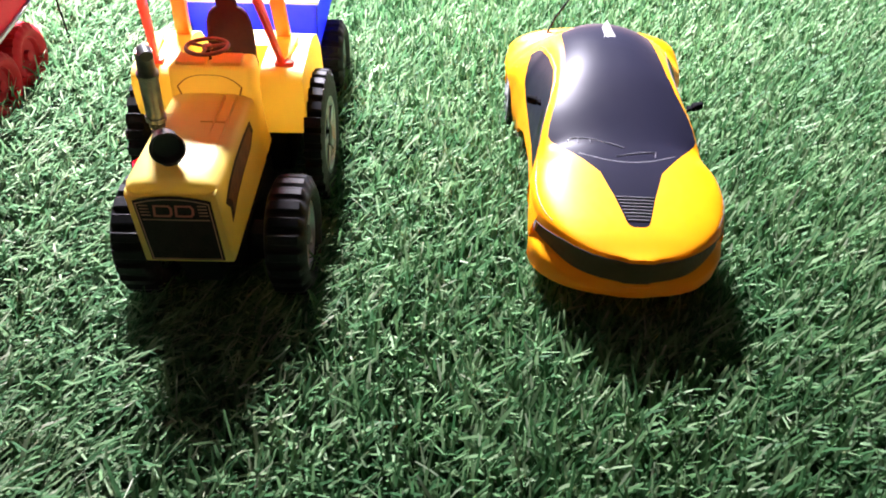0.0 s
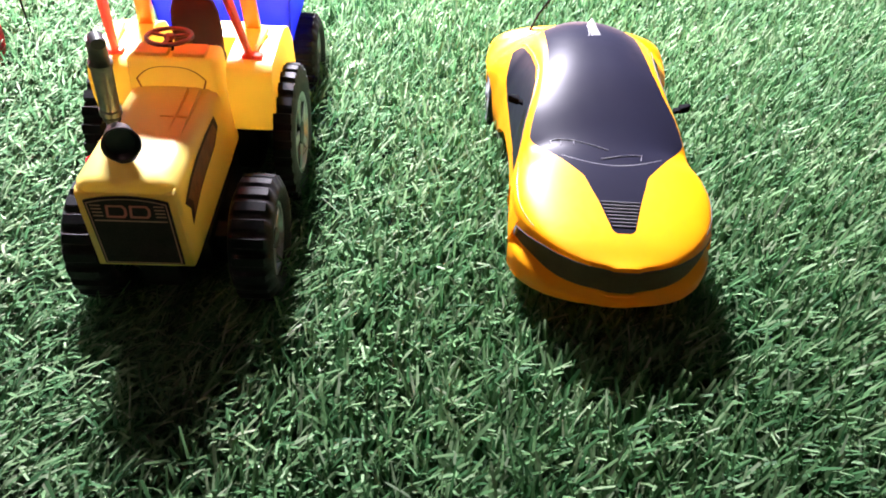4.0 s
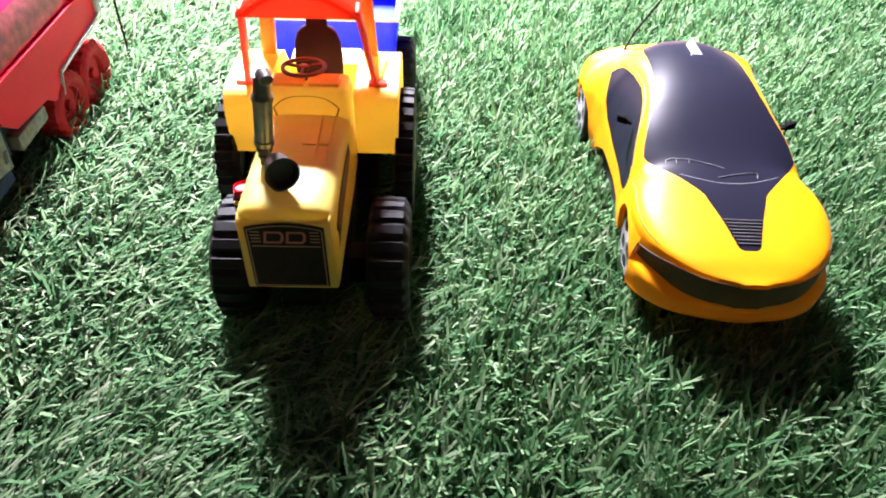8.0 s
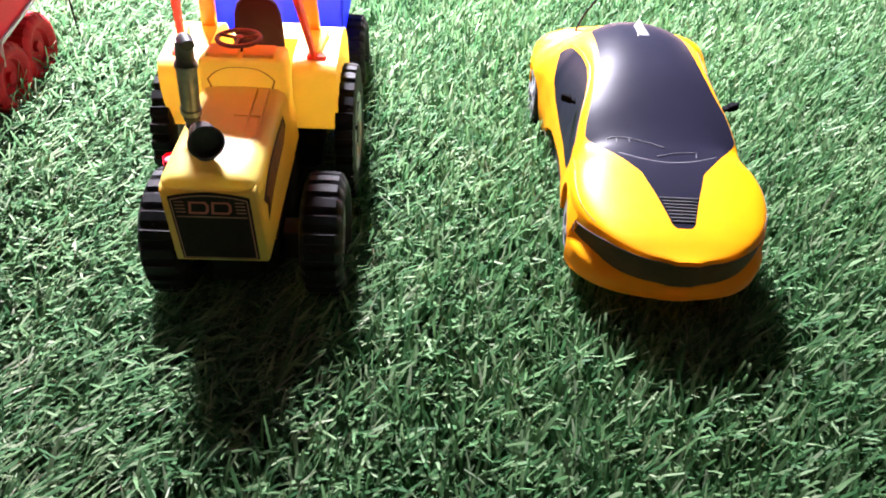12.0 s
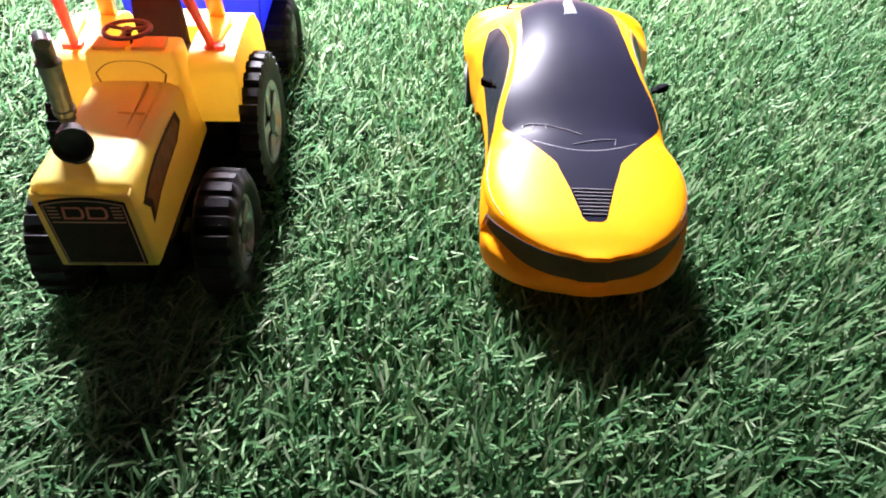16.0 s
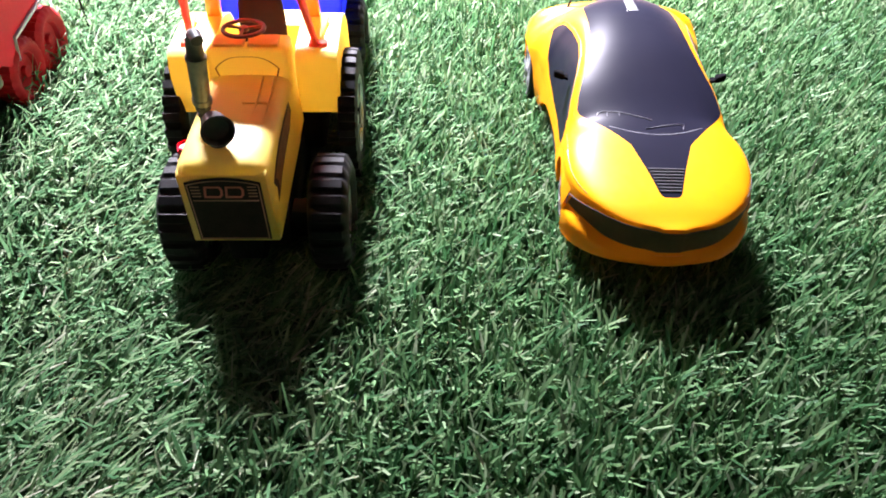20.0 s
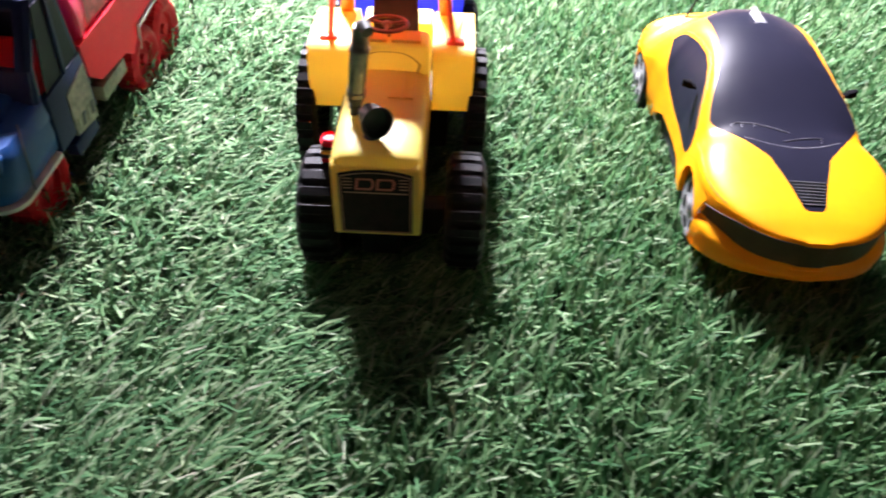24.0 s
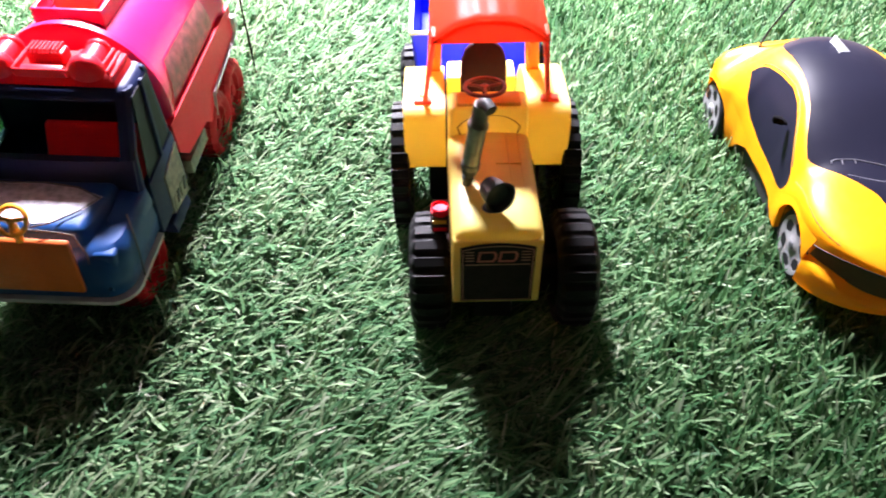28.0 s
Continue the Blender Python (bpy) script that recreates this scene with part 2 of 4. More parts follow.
def thing(name, x, y, z, label, category, rz=0.0, ry=0.0, rx=0.0, group=""):
    ob = new(name)
    ob.empty_display_size = 0.02
    ob.matrix_world = pose(x * MM, y * MM, z * MM, rx, ry, rz)
    return tagged(ob, label, category, group)


def box(bm, x0, x1, y0, y1, z0, z1, bev=0.0, seg=2, m=None):
    r = bmesh.ops.create_cube(bm, size=1.0)
    vs = r["verts"]
    for v in vs:
        v.co = Vector(((x0 + x1) / 2 + v.co.x * (x1 - x0), (y0 + y1) / 2 + v.co.y * (y1 - y0), (z0 + z1) / 2 + v.co.z * (z1 - z0)))
    if bev:
        es = list({e for v in vs for e in v.link_edges})
        out = bmesh.ops.bevel(bm, geom=es, offset=bev, segments=seg, profile=0.5, affect="EDGES")
        vs = list({v for f in out["faces"] for v in f.verts} | {v for v in vs if v.is_valid})
    if m is not None:
        for v in vs:
            v.co = m @ v.co
    return vs


def hexa(bm, pts, bev=0.0, seg=2):
    """A block from eight corners: bottom ring of four, then the top ring."""
    vs = [bm.verts.new(p) for p in pts]
    for f in ((0, 1, 2, 3), (4, 5, 6, 7), (0, 1, 5, 4), (1, 2, 6, 5), (2, 3, 7, 6), (3, 0, 4, 7)):
        bm.faces.new([vs[i] for i in f])
    if bev:
        es = list({e for v in vs for e in v.link_edges})
        bmesh.ops.bevel(bm, geom=es, offset=bev, segments=seg, profile=0.5, affect="EDGES")


def sheet(bm, rows, close_u=False, close_v=False):
    """Quads between rows of points."""
    grid = [[bm.verts.new(p) for p in r] for r in rows]
    nu, nv = len(grid), len(grid[0])
    for i in range(nu if close_u else nu - 1):
        for j in range(nv if close_v else nv - 1):
            a, b, c, d = grid[i][j], grid[(i + 1) % nu][j], grid[(i + 1) % nu][(j + 1) % nv], grid[i][(j + 1) % nv]
            try:
                bm.faces.new((a, b, c, d))
            except ValueError:
                pass
    return grid


def turned(bm, profile, origin=(0, 0, 0), axis=(0, 0, 1), n=28, cap=True):
    """A body of revolution: profile of (radius, height along the axis)."""
    q = Vector((0, 0, 1)).rotation_difference(Vector(axis).normalized())
    rows = []
    for r, h in profile:
        rows.append([Vector(origin) + q @ Vector((r * math.cos(2 * math.pi * k / n), r * math.sin(2 * math.pi * k / n), h)) for k in range(n)])
    g = sheet(bm, rows, close_v=True)
    if cap:
        for ring in (g[0], g[-1]):
            try:
                bm.faces.new(ring)
            except ValueError:
                pass


def tube(bm, pts, r, n=10, ends=True, taper=1.0):
    """A round bar along a line of points."""
    pts = [Vector(p) for p in pts]
    rows = []
    up = Vector((0.13, 0.27, 0.95)).normalized()
    for i, p in enumerate(pts):
        d = (pts[min(i + 1, len(pts) - 1)] - pts[max(i - 1, 0)]).normalized()
        a = d.cross(up).normalized()
        b = d.cross(a).normalized()
        rr = r * (1 + (taper - 1) * i / max(1, len(pts) - 1))
        rows.append([p + rr * (math.cos(2 * math.pi * k / n) * a + math.sin(2 * math.pi * k / n) * b) for k in range(n)])
    g = sheet(bm, rows, close_v=True)
    if ends:
        bm.faces.new(g[0])
        bm.faces.new(g[-1])


def ring_bar(bm, centre, R, r, normal=(0, 0, 1), n=36, k=8):
    q = Vector((0, 0, 1)).rotation_difference(Vector(normal).normalized())
    rows = []
    for i in range(n):
        a = 2 * math.pi * i / n
        rows.append([Vector(centre) + q @ Vector(((R + r * math.cos(2 * math.pi * j / k)) * math.cos(a), (R + r * math.cos(2 * math.pi * j / k)) * math.sin(a), r * math.sin(2 * math.pi * j / k))) for j in range(k)])
    sheet(bm, rows, close_u=True, close_v=True)


def lerp_table(table, s):
    """Smooth reading of a table of (s, value)."""
    if s <= table[0][0]:
        return table[0][1]
    for (a, va), (b, vb) in zip(table, table[1:]):
        if s <= b:
            t = (s - a) / (b - a)
            return va + (vb - va) * t
    return table[-1][1]


def smooth_table(table, s, w=6.0):
    return sum(lerp_table(table, s + d * w) * k for d, k in ((-1, 0.25), (-0.5, 0.2), (0, 0.1), (0.5, 0.2), (1, 0.25)))


# ---- the room ----
def turf_edge(x):
    """The turf's far edge: its y at a given x."""
    return 0.712 - 0.13 * (x - 0.37)


def room():
    x0, x1, y0, y1, h, th = -2.1, 1.9, -1.9, WIN["y"], 2.5, 0.12
    k = 1000
    bm = bmesh.new()
    box(bm, x0 * k, x1 * k, y0 * k, (y1 + 0.9) * k, -60, -8)
    tagged(part("floor", bm, M_FLOOR, smooth=0), "pinkish smooth cement floor", "floor", kind="structure")
    bm = bmesh.new()
    rim = [(-1300, -900), (1000, -900), (1000, turf_edge(1.0) * k), (-1300, turf_edge(-1.3) * k)]
    lo, hi = [bm.verts.new((x, y, -7.9)) for x, y in rim], [bm.verts.new((x, y, -1)) for x, y in rim]
    bm.faces.new(lo)
    bm.faces.new(hi)
    for i in range(4):
        bm.faces.new((lo[i], lo[(i + 1) % 4], hi[(i + 1) % 4], hi[i]))
    tagged(part("turf_backing", bm, M_MAT, smooth=0), "dark green woven backing of artificial turf", "ground", kind="structure")
    for nm, a in (("wall_south", (x0, x1, y0 - th, y0)), ("wall_west", (x0 - th, x0, y0, y1)), ("wall_east", (x1, x1 + th, y0, y1))):
        bm = bmesh.new()
        box(bm, a[0] * k, a[1] * k, a[2] * k, a[3] * k, 0, h * k)
        tagged(part(nm, bm, M_WALL, smooth=0), "plain painted wall in the shade", "wall", kind="structure")
    bm = bmesh.new()
    for a in ((x0, WIN["x0"], -0.05, h), (WIN["x1"], x1, -0.05, h), (WIN["x0"], WIN["x1"], WIN["z1"], h)):
        box(bm, a[0] * k, a[1] * k, y1 * k, (y1 + th) * k, a[2] * k, a[3] * k)
    tagged(part("wall_north", bm, M_WALL, smooth=0), "plain painted wall with a wide low opening", "wall", kind="structure")
    bm = bmesh.new()
    box(bm, x0 * k, x1 * k, y0 * k, y1 * k, h * k, h * k + 100)
    tagged(part("ceiling", bm, M_CEIL, smooth=0), "plain pale ceiling", "ceiling", kind="structure")


room()


# ---- the turf ----
def turf():
    rng = np.random.default_rng(7)
    X0, X1, Y0, Y1 = -0.80, 0.62, 0.03, 0.87
    step = 0.0062
    nx, ny = int((X1 - X0) / step), int((Y1 - Y0) / step)
    gx, gy = np.meshgrid(np.arange(nx), np.arange(ny))
    tx = X0 + (gx.ravel() + 0.5 + rng.uniform(-0.42, 0.42, nx * ny)) * step
    ty = Y0 + (gy.ravel() + 0.5 + rng.uniform(-0.42, 0.42, nx * ny)) * step
    keep = ty < turf_edge(tx) - 0.004
    tx, ty = tx[keep], ty[keep]
    per = 10
    cx, cy = np.repeat(tx, per), np.repeat(ty, per)
    n = len(cx)
    # lie of the pile: combed flat towards +x on the west side, upright and mixed on the east
    wave = np.sin(cx * 23 + 1.3 * np.sin(cy * 17)) * 0.5 + np.sin(cy * 31 + cx * 11) * 0.5
    east = np.clip((cx + 0.13 + 0.04 * np.sin(cy * 14)) / 0.14, 0, 1)
    head = -0.30 + 0.42 * wave + 0.35 * np.sin(cy * 9 + 0.6) + east * 0.5
    thatch = (np.tile(np.arange(per), len(tx)) % 5) < np.where(east < 0.5, 3, 2)
    tuft = np.repeat(rng.normal(0, 1, len(tx)), per) * (0.46 + 0.80 * east)
    ang = head + tuft + rng.normal(0, 1, n) * (0.34 + 1.0 * east) + thatch * rng.normal(0, 1.2, n)
    lean = np.clip(rng.normal(0, 1, n) * (0.24 + 0.06 * east) + 1.08 - 0.46 * east + 0.08 * wave - 0.3 * thatch, 0.03, 1.45)
    length = np.clip(rng.normal(0.0295, 0.0045, n) - 0.0115 * east, 0.009, 0.040)
    length = np.where(thatch, length * 0.45, length)
    curl = rng.normal(0.15, 0.28, n)
    width = np.clip(rng.normal(0.00062, 0.00014, n) + 0.00010 * east, 0.0004, 0.0011)
    twist = rng.normal(0, 0.35, n)
    bx = cx + rng.normal(0, 0.0014, n)
    by = cy + rng.normal(0, 0.0014, n)
    LV = 4
    px, py, pz = bx.copy(), by.copy(), np.zeros(n)
    verts = np.zeros((n, 2 * LV, 3))
    seg = length / (LV - 1)
    for k in range(LV):
        a = np.clip(lean * (0.55 + 0.5 * k / (LV - 1)) + curl * (k / (LV - 1)), 0, 1.58)
        side = ang + math.pi / 2 + twist * (0.5 + 0.5 * k / (LV - 1))
        w = width * (1.0, 1.0, 0.95, 0.62)[k]
        verts[:, 2 * k, 0], verts[:, 2 * k, 1], verts[:, 2 * k, 2] = px - w * np.cos(side), py - w * np.sin(side), pz
        verts[:, 2 * k + 1, 0], verts[:, 2 * k + 1, 1], verts[:, 2 * k + 1, 2] = px + w * np.cos(side), py + w * np.sin(side), pz
        px = px + seg * np.sin(a) * np.cos(ang)
        py = py + seg * np.sin(a) * np.sin(ang)
        pz = np.maximum(pz + seg * np.cos(a), 0.0012)
    nv = 2 * LV
    base = np.arange(n)[:, None] * nv
    quads = np.concatenate([base + np.array([[0, 1, 3, 2]]), base + np.array([[2, 3, 5, 4]]), base + np.array([[4, 5, 7, 6]])], axis=0)
    me = bpy.data.meshes.new("turf_grass")
    me.vertices.add(n * nv)
    me.vertices.foreach_set("co", verts.reshape(-1))
    me.loops.add(quads.size)
    me.loops.foreach_set("vertex_index", quads.ravel().astype(np.int32))
    me.polygons.add(len(quads))
    me.polygons.foreach_set("loop_start", (np.arange(len(quads)) * 4).astype(np.int32))
    me.update(calc_edges=True)
    me.validate()
    me.shade_smooth()
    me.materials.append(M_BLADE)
    ob = new("turf_grass", me)
    tagged(ob, "green artificial turf of thin glossy plastic blades", "artificial grass", kind="stuff")


turf()


# ---- wheels ----
def lug_wheel(parent, x, y, z, r, w, lugs, side, tyre_mat, rim_mat, hub_mat, lug_h=2.2, rim_label="silver spoked rim", bulge=1.38):
    """A chunky toy wheel on the x axis, with bars across its tread; side +1 or -1 is the outward face."""
    bm = bmesh.new()
    h = w / 2
    rows = []
    for hx, rr, k in ((-h * 1.0, 0.60, 0), (-h * (bulge - 0.04), 0.70, 0), (-h * bulge, 0.80, 0), (-h * (bulge + 1) / 2, 0.90, 0.3), (-h * 0.94, 1.0, 1), (-h * 0.3, 1.01, 1), (h * 0.3, 1.01, 1), (h * 0.94, 1.0, 1), (h * (bulge + 1) / 2, 0.90, 0.3), (h * bulge, 0.80, 0), (h * (bulge - 0.04), 0.70, 0), (h * 1.0, 0.60, 0)):
        row = []
        for i in range(lugs):
            for da, up in ((0.0, 0), (0.30, 0), (0.42, 1), (0.88, 1)):
                a = 2 * math.pi * (i + da) / lugs
                rad = r * rr - (lug_h * k if not up else 0) - (0.25 * lug_h * k if up and da > 0.8 else 0)
                row.append((x + hx, y + rad * math.cos(a), z + rad * math.sin(a)))
        rows.append(row)
    sheet(bm, rows, close_v=True)
    tyre = part("wheel", bm, tyre_mat, parent)
    bm = bmesh.new()
    o = side * h
    turned(bm, [(r * 0.62, o * 0.85), (r * 0.62, o * 0.98), (r * 0.55, o * 0.98), (r * 0.50, o * 0.55), (0.1, o * 0.55)], (x, y, z), (1, 0, 0), 36, cap=False)
    for k in range(5 if rim_mat is not tyre_mat else 0):
        m = Matrix.Translation((x + o * 0.78, y, z)) @ Matrix.Rotation(2 * math.pi * k / 5, 4, "X")
        box(bm, -abs(o) * 0.12, abs(o) * 0.12, -r * 0.075, r * 0.075, r * 0.1, r * 0.53, 0.3, 1, m)
    part("rim", bm, rim_mat, tyre, rim_label)
    bm = bmesh.new()
    turned(bm, [(r * 0.17, o * 0.5), (r * 0.17, o * 0.98), (r * 0.11, o * 1.06), (0.1, o * 1.08)], (x, y, z), (1, 0, 0), 20, cap=False)
    part("hub", bm, hub_mat, tyre)
    return tyre


def road_wheel(parent, x, y, z, r, w, side):
    """A low-profile car wheel with a flat six-hole rim."""
    bm = bmesh.new()
    h = w / 2
    turned(bm, [(r * 0.80, -h), (r * 0.93, -h), (r * 0.985, -h * 0.85), (r, -h * 0.5), (r, h * 0.5), (r * 0.985, h * 0.85), (r * 0.93, h), (r * 0.80, h)], (x, y, z), (1, 0, 0), 40)
    tyre = part("wheel", bm, M_TYRE, parent)
    o = side * h
    bm = bmesh.new()
    n = 72
    # the face of the rim: an outer ring, six broad spokes between round holes, a hub disc
    def face(k, q, dx):
        a = 2 * math.pi * k / n
        return Vector((x + o * dx, y + q * r * math.cos(a), z + q * r * math.sin(a)))
    hole = []
    for k in range(n):
        f = abs(((k % 12) - 6) / 4.2)
        hole.append(max(0.0, 1 - f * f) ** 0.5)
    outer = [[face(k, q, d) for k in range(n)] for q, d in ((0.82, 0.85), (0.81, 1.04), (0.76, 1.06))]
    outer.append([face(k, 0.55 + 0.15 * hole[k], 1.02) for k in range(n)])
    outer.append([face(k, 0.55 + 0.14 * hole[k], 0.75) for k in range(n)])
    sheet(bm, outer, close_v=True)
    inner = [[face(k, 0.55 - 0.16 * hole[k], 0.75) for k in range(n)], [face(k, 0.55 - 0.17 * hole[k], 1.02) for k in range(n)], [face(k, 0.24, 1.0) for k in range(n)], [face(k, 0.20, 1.1) for k in range(n)], [face(k, 0.02, 1.1) for k in range(n)]]
    sheet(bm, inner, close_v=True)
    part("rim", bm, M_SILVER, tyre, "silver-grey six-hole rim")
    bm = bmesh.new()
    turned(bm, [(r * 0.82, o * 0.45), (0.1, o * 0.45)], (x, y, z), (1, 0, 0), 24, cap=False)
    part("brake_disc", bm, M_MIRROR, tyre)
    bm = bmesh.new()
    turned(bm, [(r * 0.11, o * 1.1), (r * 0.09, o * 1.18), (0.1, o * 1.2)], (x, y, z), (1, 0, 0), 16, cap=False)
    part("hub_cap", bm, M_VENT, tyre)


# ---- the tractor ----
def tractor():
    T = thing("toy_tractor", -116, 237, 5, "pale yellow plastic toy tractor with orange-red canopy, standing on turf", "toy tractor")
    # local axes: x across, y to the rear, z up from the wheels' foot
    Z = -5
    # hood
    bm = bmesh.new()
    rows = []
    for y, ht, hw in ((1.6, 92.5, 20.6), (3.2, 96.0, 21.0), (6.5, 98.0, 21.3), (40, 96.3, 21.5), (82, 93, 22)):
        sec = [(-hw, 50), (-hw, 70), (-hw, ht - 6), (-hw + 1.6, ht - 2), (-hw + 5, ht), (-hw / 2, ht + 0.6), (0, ht + 0.9), (hw / 2, ht + 0.6), (hw - 5, ht), (hw - 1.6, ht - 2), (hw, ht - 6), (hw, 70), (hw, 50)]
        rows.append([(x, y, z + Z) for x, z in sec])
    g = sheet(bm, rows)
    bm.faces.new(g[0])
    bm.faces.new(g[-1])
    hood = part("hood", bm, M_TRACTOR, T)
    bm = bmesh.new()
    box(bm, 2, 15, 52, 52.6, 94.5 + Z, 96.9 + Z, 0.2, 1)
    for x in (8.5, 14.5):
        box(bm, x, x + 0.7, 22, 76, 94.5 + Z, 97.1 + Z, 0.2, 1)
    part("seam_rib", bm, M_TRACTOR, hood)
    # grille surround and sticker
    bm = bmesh.new()
    hexa(bm, [(-21.2, 0.2, 51 + Z), (21.2, 0.2, 51 + Z), (21.4, 5, 49 + Z), (-21.4, 5, 49 + Z), (-20.6, 1.0, 92.5 + Z), (20.6, 1.0, 92.5 + Z), (20.8, 5, 94.5 + Z), (-20.8, 5, 94.5 + Z)], 1.0, 2)
    part("grille_frame", bm, M_TRACTOR, T)
    def arch(hw, z0, z1, rise, n=12):
        pts = [(-hw, z0), (hw, z0)]
        for i in range(n + 1):
            t = i / n
            pts.append((hw - 2 * hw * t, z1 + rise * (1 - (2 * t - 1) ** 2)))
        return pts
    def plate(bm, pts, y0, y1, slope=0.022):
        f = [bm.verts.new((x, y0 + (z - 50) * slope, z + Z)) for x, z in pts]
        b = [bm.verts.new((x, y1 + (z - 50) * slope, z + Z)) for x, z in pts]
        bm.faces.new(f)
        bm.faces.new(b)
        for i in range(len(pts)):
            j = (i + 1) % len(pts)
            bm.faces.new((f[i], f[j], b[j], b[i]))
    bm = bmesh.new()
    plate(bm, arch(17.4, 53.0, 89.2, 2.6), -0.5, 0.8)
    gr = part("grille", bm, M_GRILLE, T, "black printed radiator grille sticker", smooth=0)
    bm = bmesh.new()
    outer, inner = arch(16.7, 53.6, 88.5, 2.5), arch(16.1, 54.2, 87.9, 2.5)
    sheet(bm, [[(x, -0.75 + (z - 50) * 0.022, z + Z) for x, z in q] for q in (outer, inner)], close_v=True)
    part("border_line", bm, M_LINE, gr, smooth=0)
    for i, z in enumerate((81.0, 82.9, 84.8, 86.7)):
        for s in (-1, 1):
            bm = bmesh.new()
            box(bm, min(s * 11.0, s * 15.2), max(s * 11.0, s * 15.2), -0.75 + (z - 50) * 0.022, -0.45 + (z - 50) * 0.022, z + Z, z + 0.45 + Z)
            part("grille_line", bm, M_LINE, gr, smooth=0)
    bm = bmesh.new()
    box(bm, -15.2, 15.2, -0.2, 0.08, 78.4 + Z, 78.9 + Z)
    part("grille_line", bm, M_LINE, gr, smooth=0)
    for x in (-5.4, 4.4):
        bm = bmesh.new()
        a = [(-4.4, 80.4), (3.2, 80.4), (4.6, 82.0), (5.0, 85.6), (3.9, 87.4), (-3.4, 87.4)]
        b = [(-3.1, 81.6), (2.7, 81.6), (3.5, 82.6), (3.8, 85.0), (3.1, 86.3), (-2.4, 86.3)]
        sheet(bm, [[(x + p[0], -0.78 + (p[1] - 50) * 0.022, p[1] + Z) for p in q] for q in (a, b)], close_v=True)
        part("emblem_shape", bm, M_LOGO, gr, "outlined red emblem shape", smooth=0)
    # air cleaner cup
    bm = bmesh.new()
    ax = Vector((0.42, -0.89, 0.16)).normalized()
    c = Vector((0.5, 11.8, 110.4 + Z))
    turned(bm, [(0.1, -11.2), (3.9, -11.0), (5.3, -10.0), (5.9, -7.5), (6.4, -3.5), (7.0, 0.0), (7.6, 0.5), (7.7, 1.0), (7.1, 1.1), (6.6, 0.2), (5.6, -2.4), (0.1, -3.0)], c, ax, 36, cap=False)
    cup = part("air_cleaner", bm, M_BLACK, T, "glossy black cup-shaped air cleaner")
    bm = bmesh.new()
    b = c - ax * 7
    turned(bm, [(4.6, 94 + Z), (4.4, 98.2 + Z), (3.2, 99.2 + Z), (3.0, 106.5 + Z), (0.1, 107 + Z)], (b.x, b.y, 0), (0, 0, 1), 20, cap=False)
    part("air_cleaner_foot", bm, M_BLACK, T)
    # exhaust
    bm = bmesh.new()
    b0, b1 = Vector((-13.2, 37, 96.5 + Z)), Vector((-7.0, 33.5, 146 + Z))
    ax = (b1 - b0).normalized()
    turned(bm, [(2.6, 10.5), (2.6, 11), (4.6, 12), (4.6, 14.5), (4.1, 15), (4.3, 36), (4.8, 36.4), (4.8, 38), (3.9, 39), (3.6, 49)], b0, ax, 22)
    ex = part("exhaust", bm, M_EXHAUST, T, "smoky grey upright exhaust stack")
    bm = bmesh.new()
    tube(bm, [b0 + ax * 46, b0 + ax * 49.5 + Vector((0.3, -0.6, 0)), b0 + ax * 51.5 + Vector((1.6, -3.0, -0.4)), b0 + ax * 51 + Vector((3.4, -6.4, -1.0))], 3.1, 14, taper=0.9)
    part("elbow", bm, M_BLACK, ex)
    bm = bmesh.new()
    turned(bm, [(2.2, 0), (2.2, 4), (3.0, 4.4), (3.0, 5.6), (2.4, 6), (2.4, 8), (3.6, 8.3), (3.6, 10.6), (2.8, 11)], b0, ax, 20)
    part("exhaust_base", bm, M_BLACK, ex, "black flanged base")
    # cowl with dashboard
    bm = bmesh.new()
    hexa(bm, [(-22, 72, 48 + Z), (22, 72, 48 + Z), (22, 112, 48 + Z), (-22, 112, 48 + Z), (-21, 84, 108 + Z), (21, 84, 108 + Z), (21, 106, 104 + Z), (-21, 106, 104 + Z)], 3.0, 3)
    cowl = part("cowl", bm, M_TRACTOR, T)
    bm = bmesh.new()
    # brown outline printed on the cowl's face
    def dash(q):
        ring = []
        for i in range(21):
            t = i / 20
            ring.append((-17 + 34 * t, 97.5 + 6.4 * (1 - abs(2 * t - 1) ** 3)))
        ring += [(15.5, 93.0), (-15.5, 93.0)]
        return [(x * q, 72 + ((98 + (z - 98) * q) - 48) * 0.2 - 0.35 - 0.1 * q, 98 + (z - 98) * q + Z) for x, z in ring]
    sheet(bm, [dash(1.0), dash(0.95)], close_v=True)
    part("cowl_line", bm, M_DECAL, cowl, "brown printed outline", smooth=0)
    bm = bmesh.new()
    for x in (-9, 9):
        box(bm, x - 8, x + 8, 86, 97, 106 + Z, 109.2 + Z, 1.4, 2)
    part("dashboard_pad", bm, M_TRACTOR, cowl)
    # steering wheel
    bm = bmesh.new()
    nrm = Vector((0, 0.12, 1))
    ctr = Vector((-1.6, 96, 112.5 + Z))
    ring_bar(bm, ctr, 10.6, 1.15, nrm)
    q = Vector((0, 0, 1)).rotation_difference(nrm.normalized())
    for a in (20, 160, 270):
        d = q @ Vector((math.cos(radians(a)), math.sin(radians(a)), 0))
        tube(bm, [ctr + d * 1.0, ctr + d * 10.4], 0.9, 8)
    turned(bm, [(2.6, -1.2), (2.6, 0.8), (1.6, 1.4), (0.1, 1.5)], ctr, nrm, 16, cap=False)
    sw = part("steering_wheel", bm, M_STEER, T, "maroon plastic steering wheel")
    bm = bmesh.new()
    tube(bm, [ctr, ctr + Vector((0, -2, -10))], 1.5, 10)
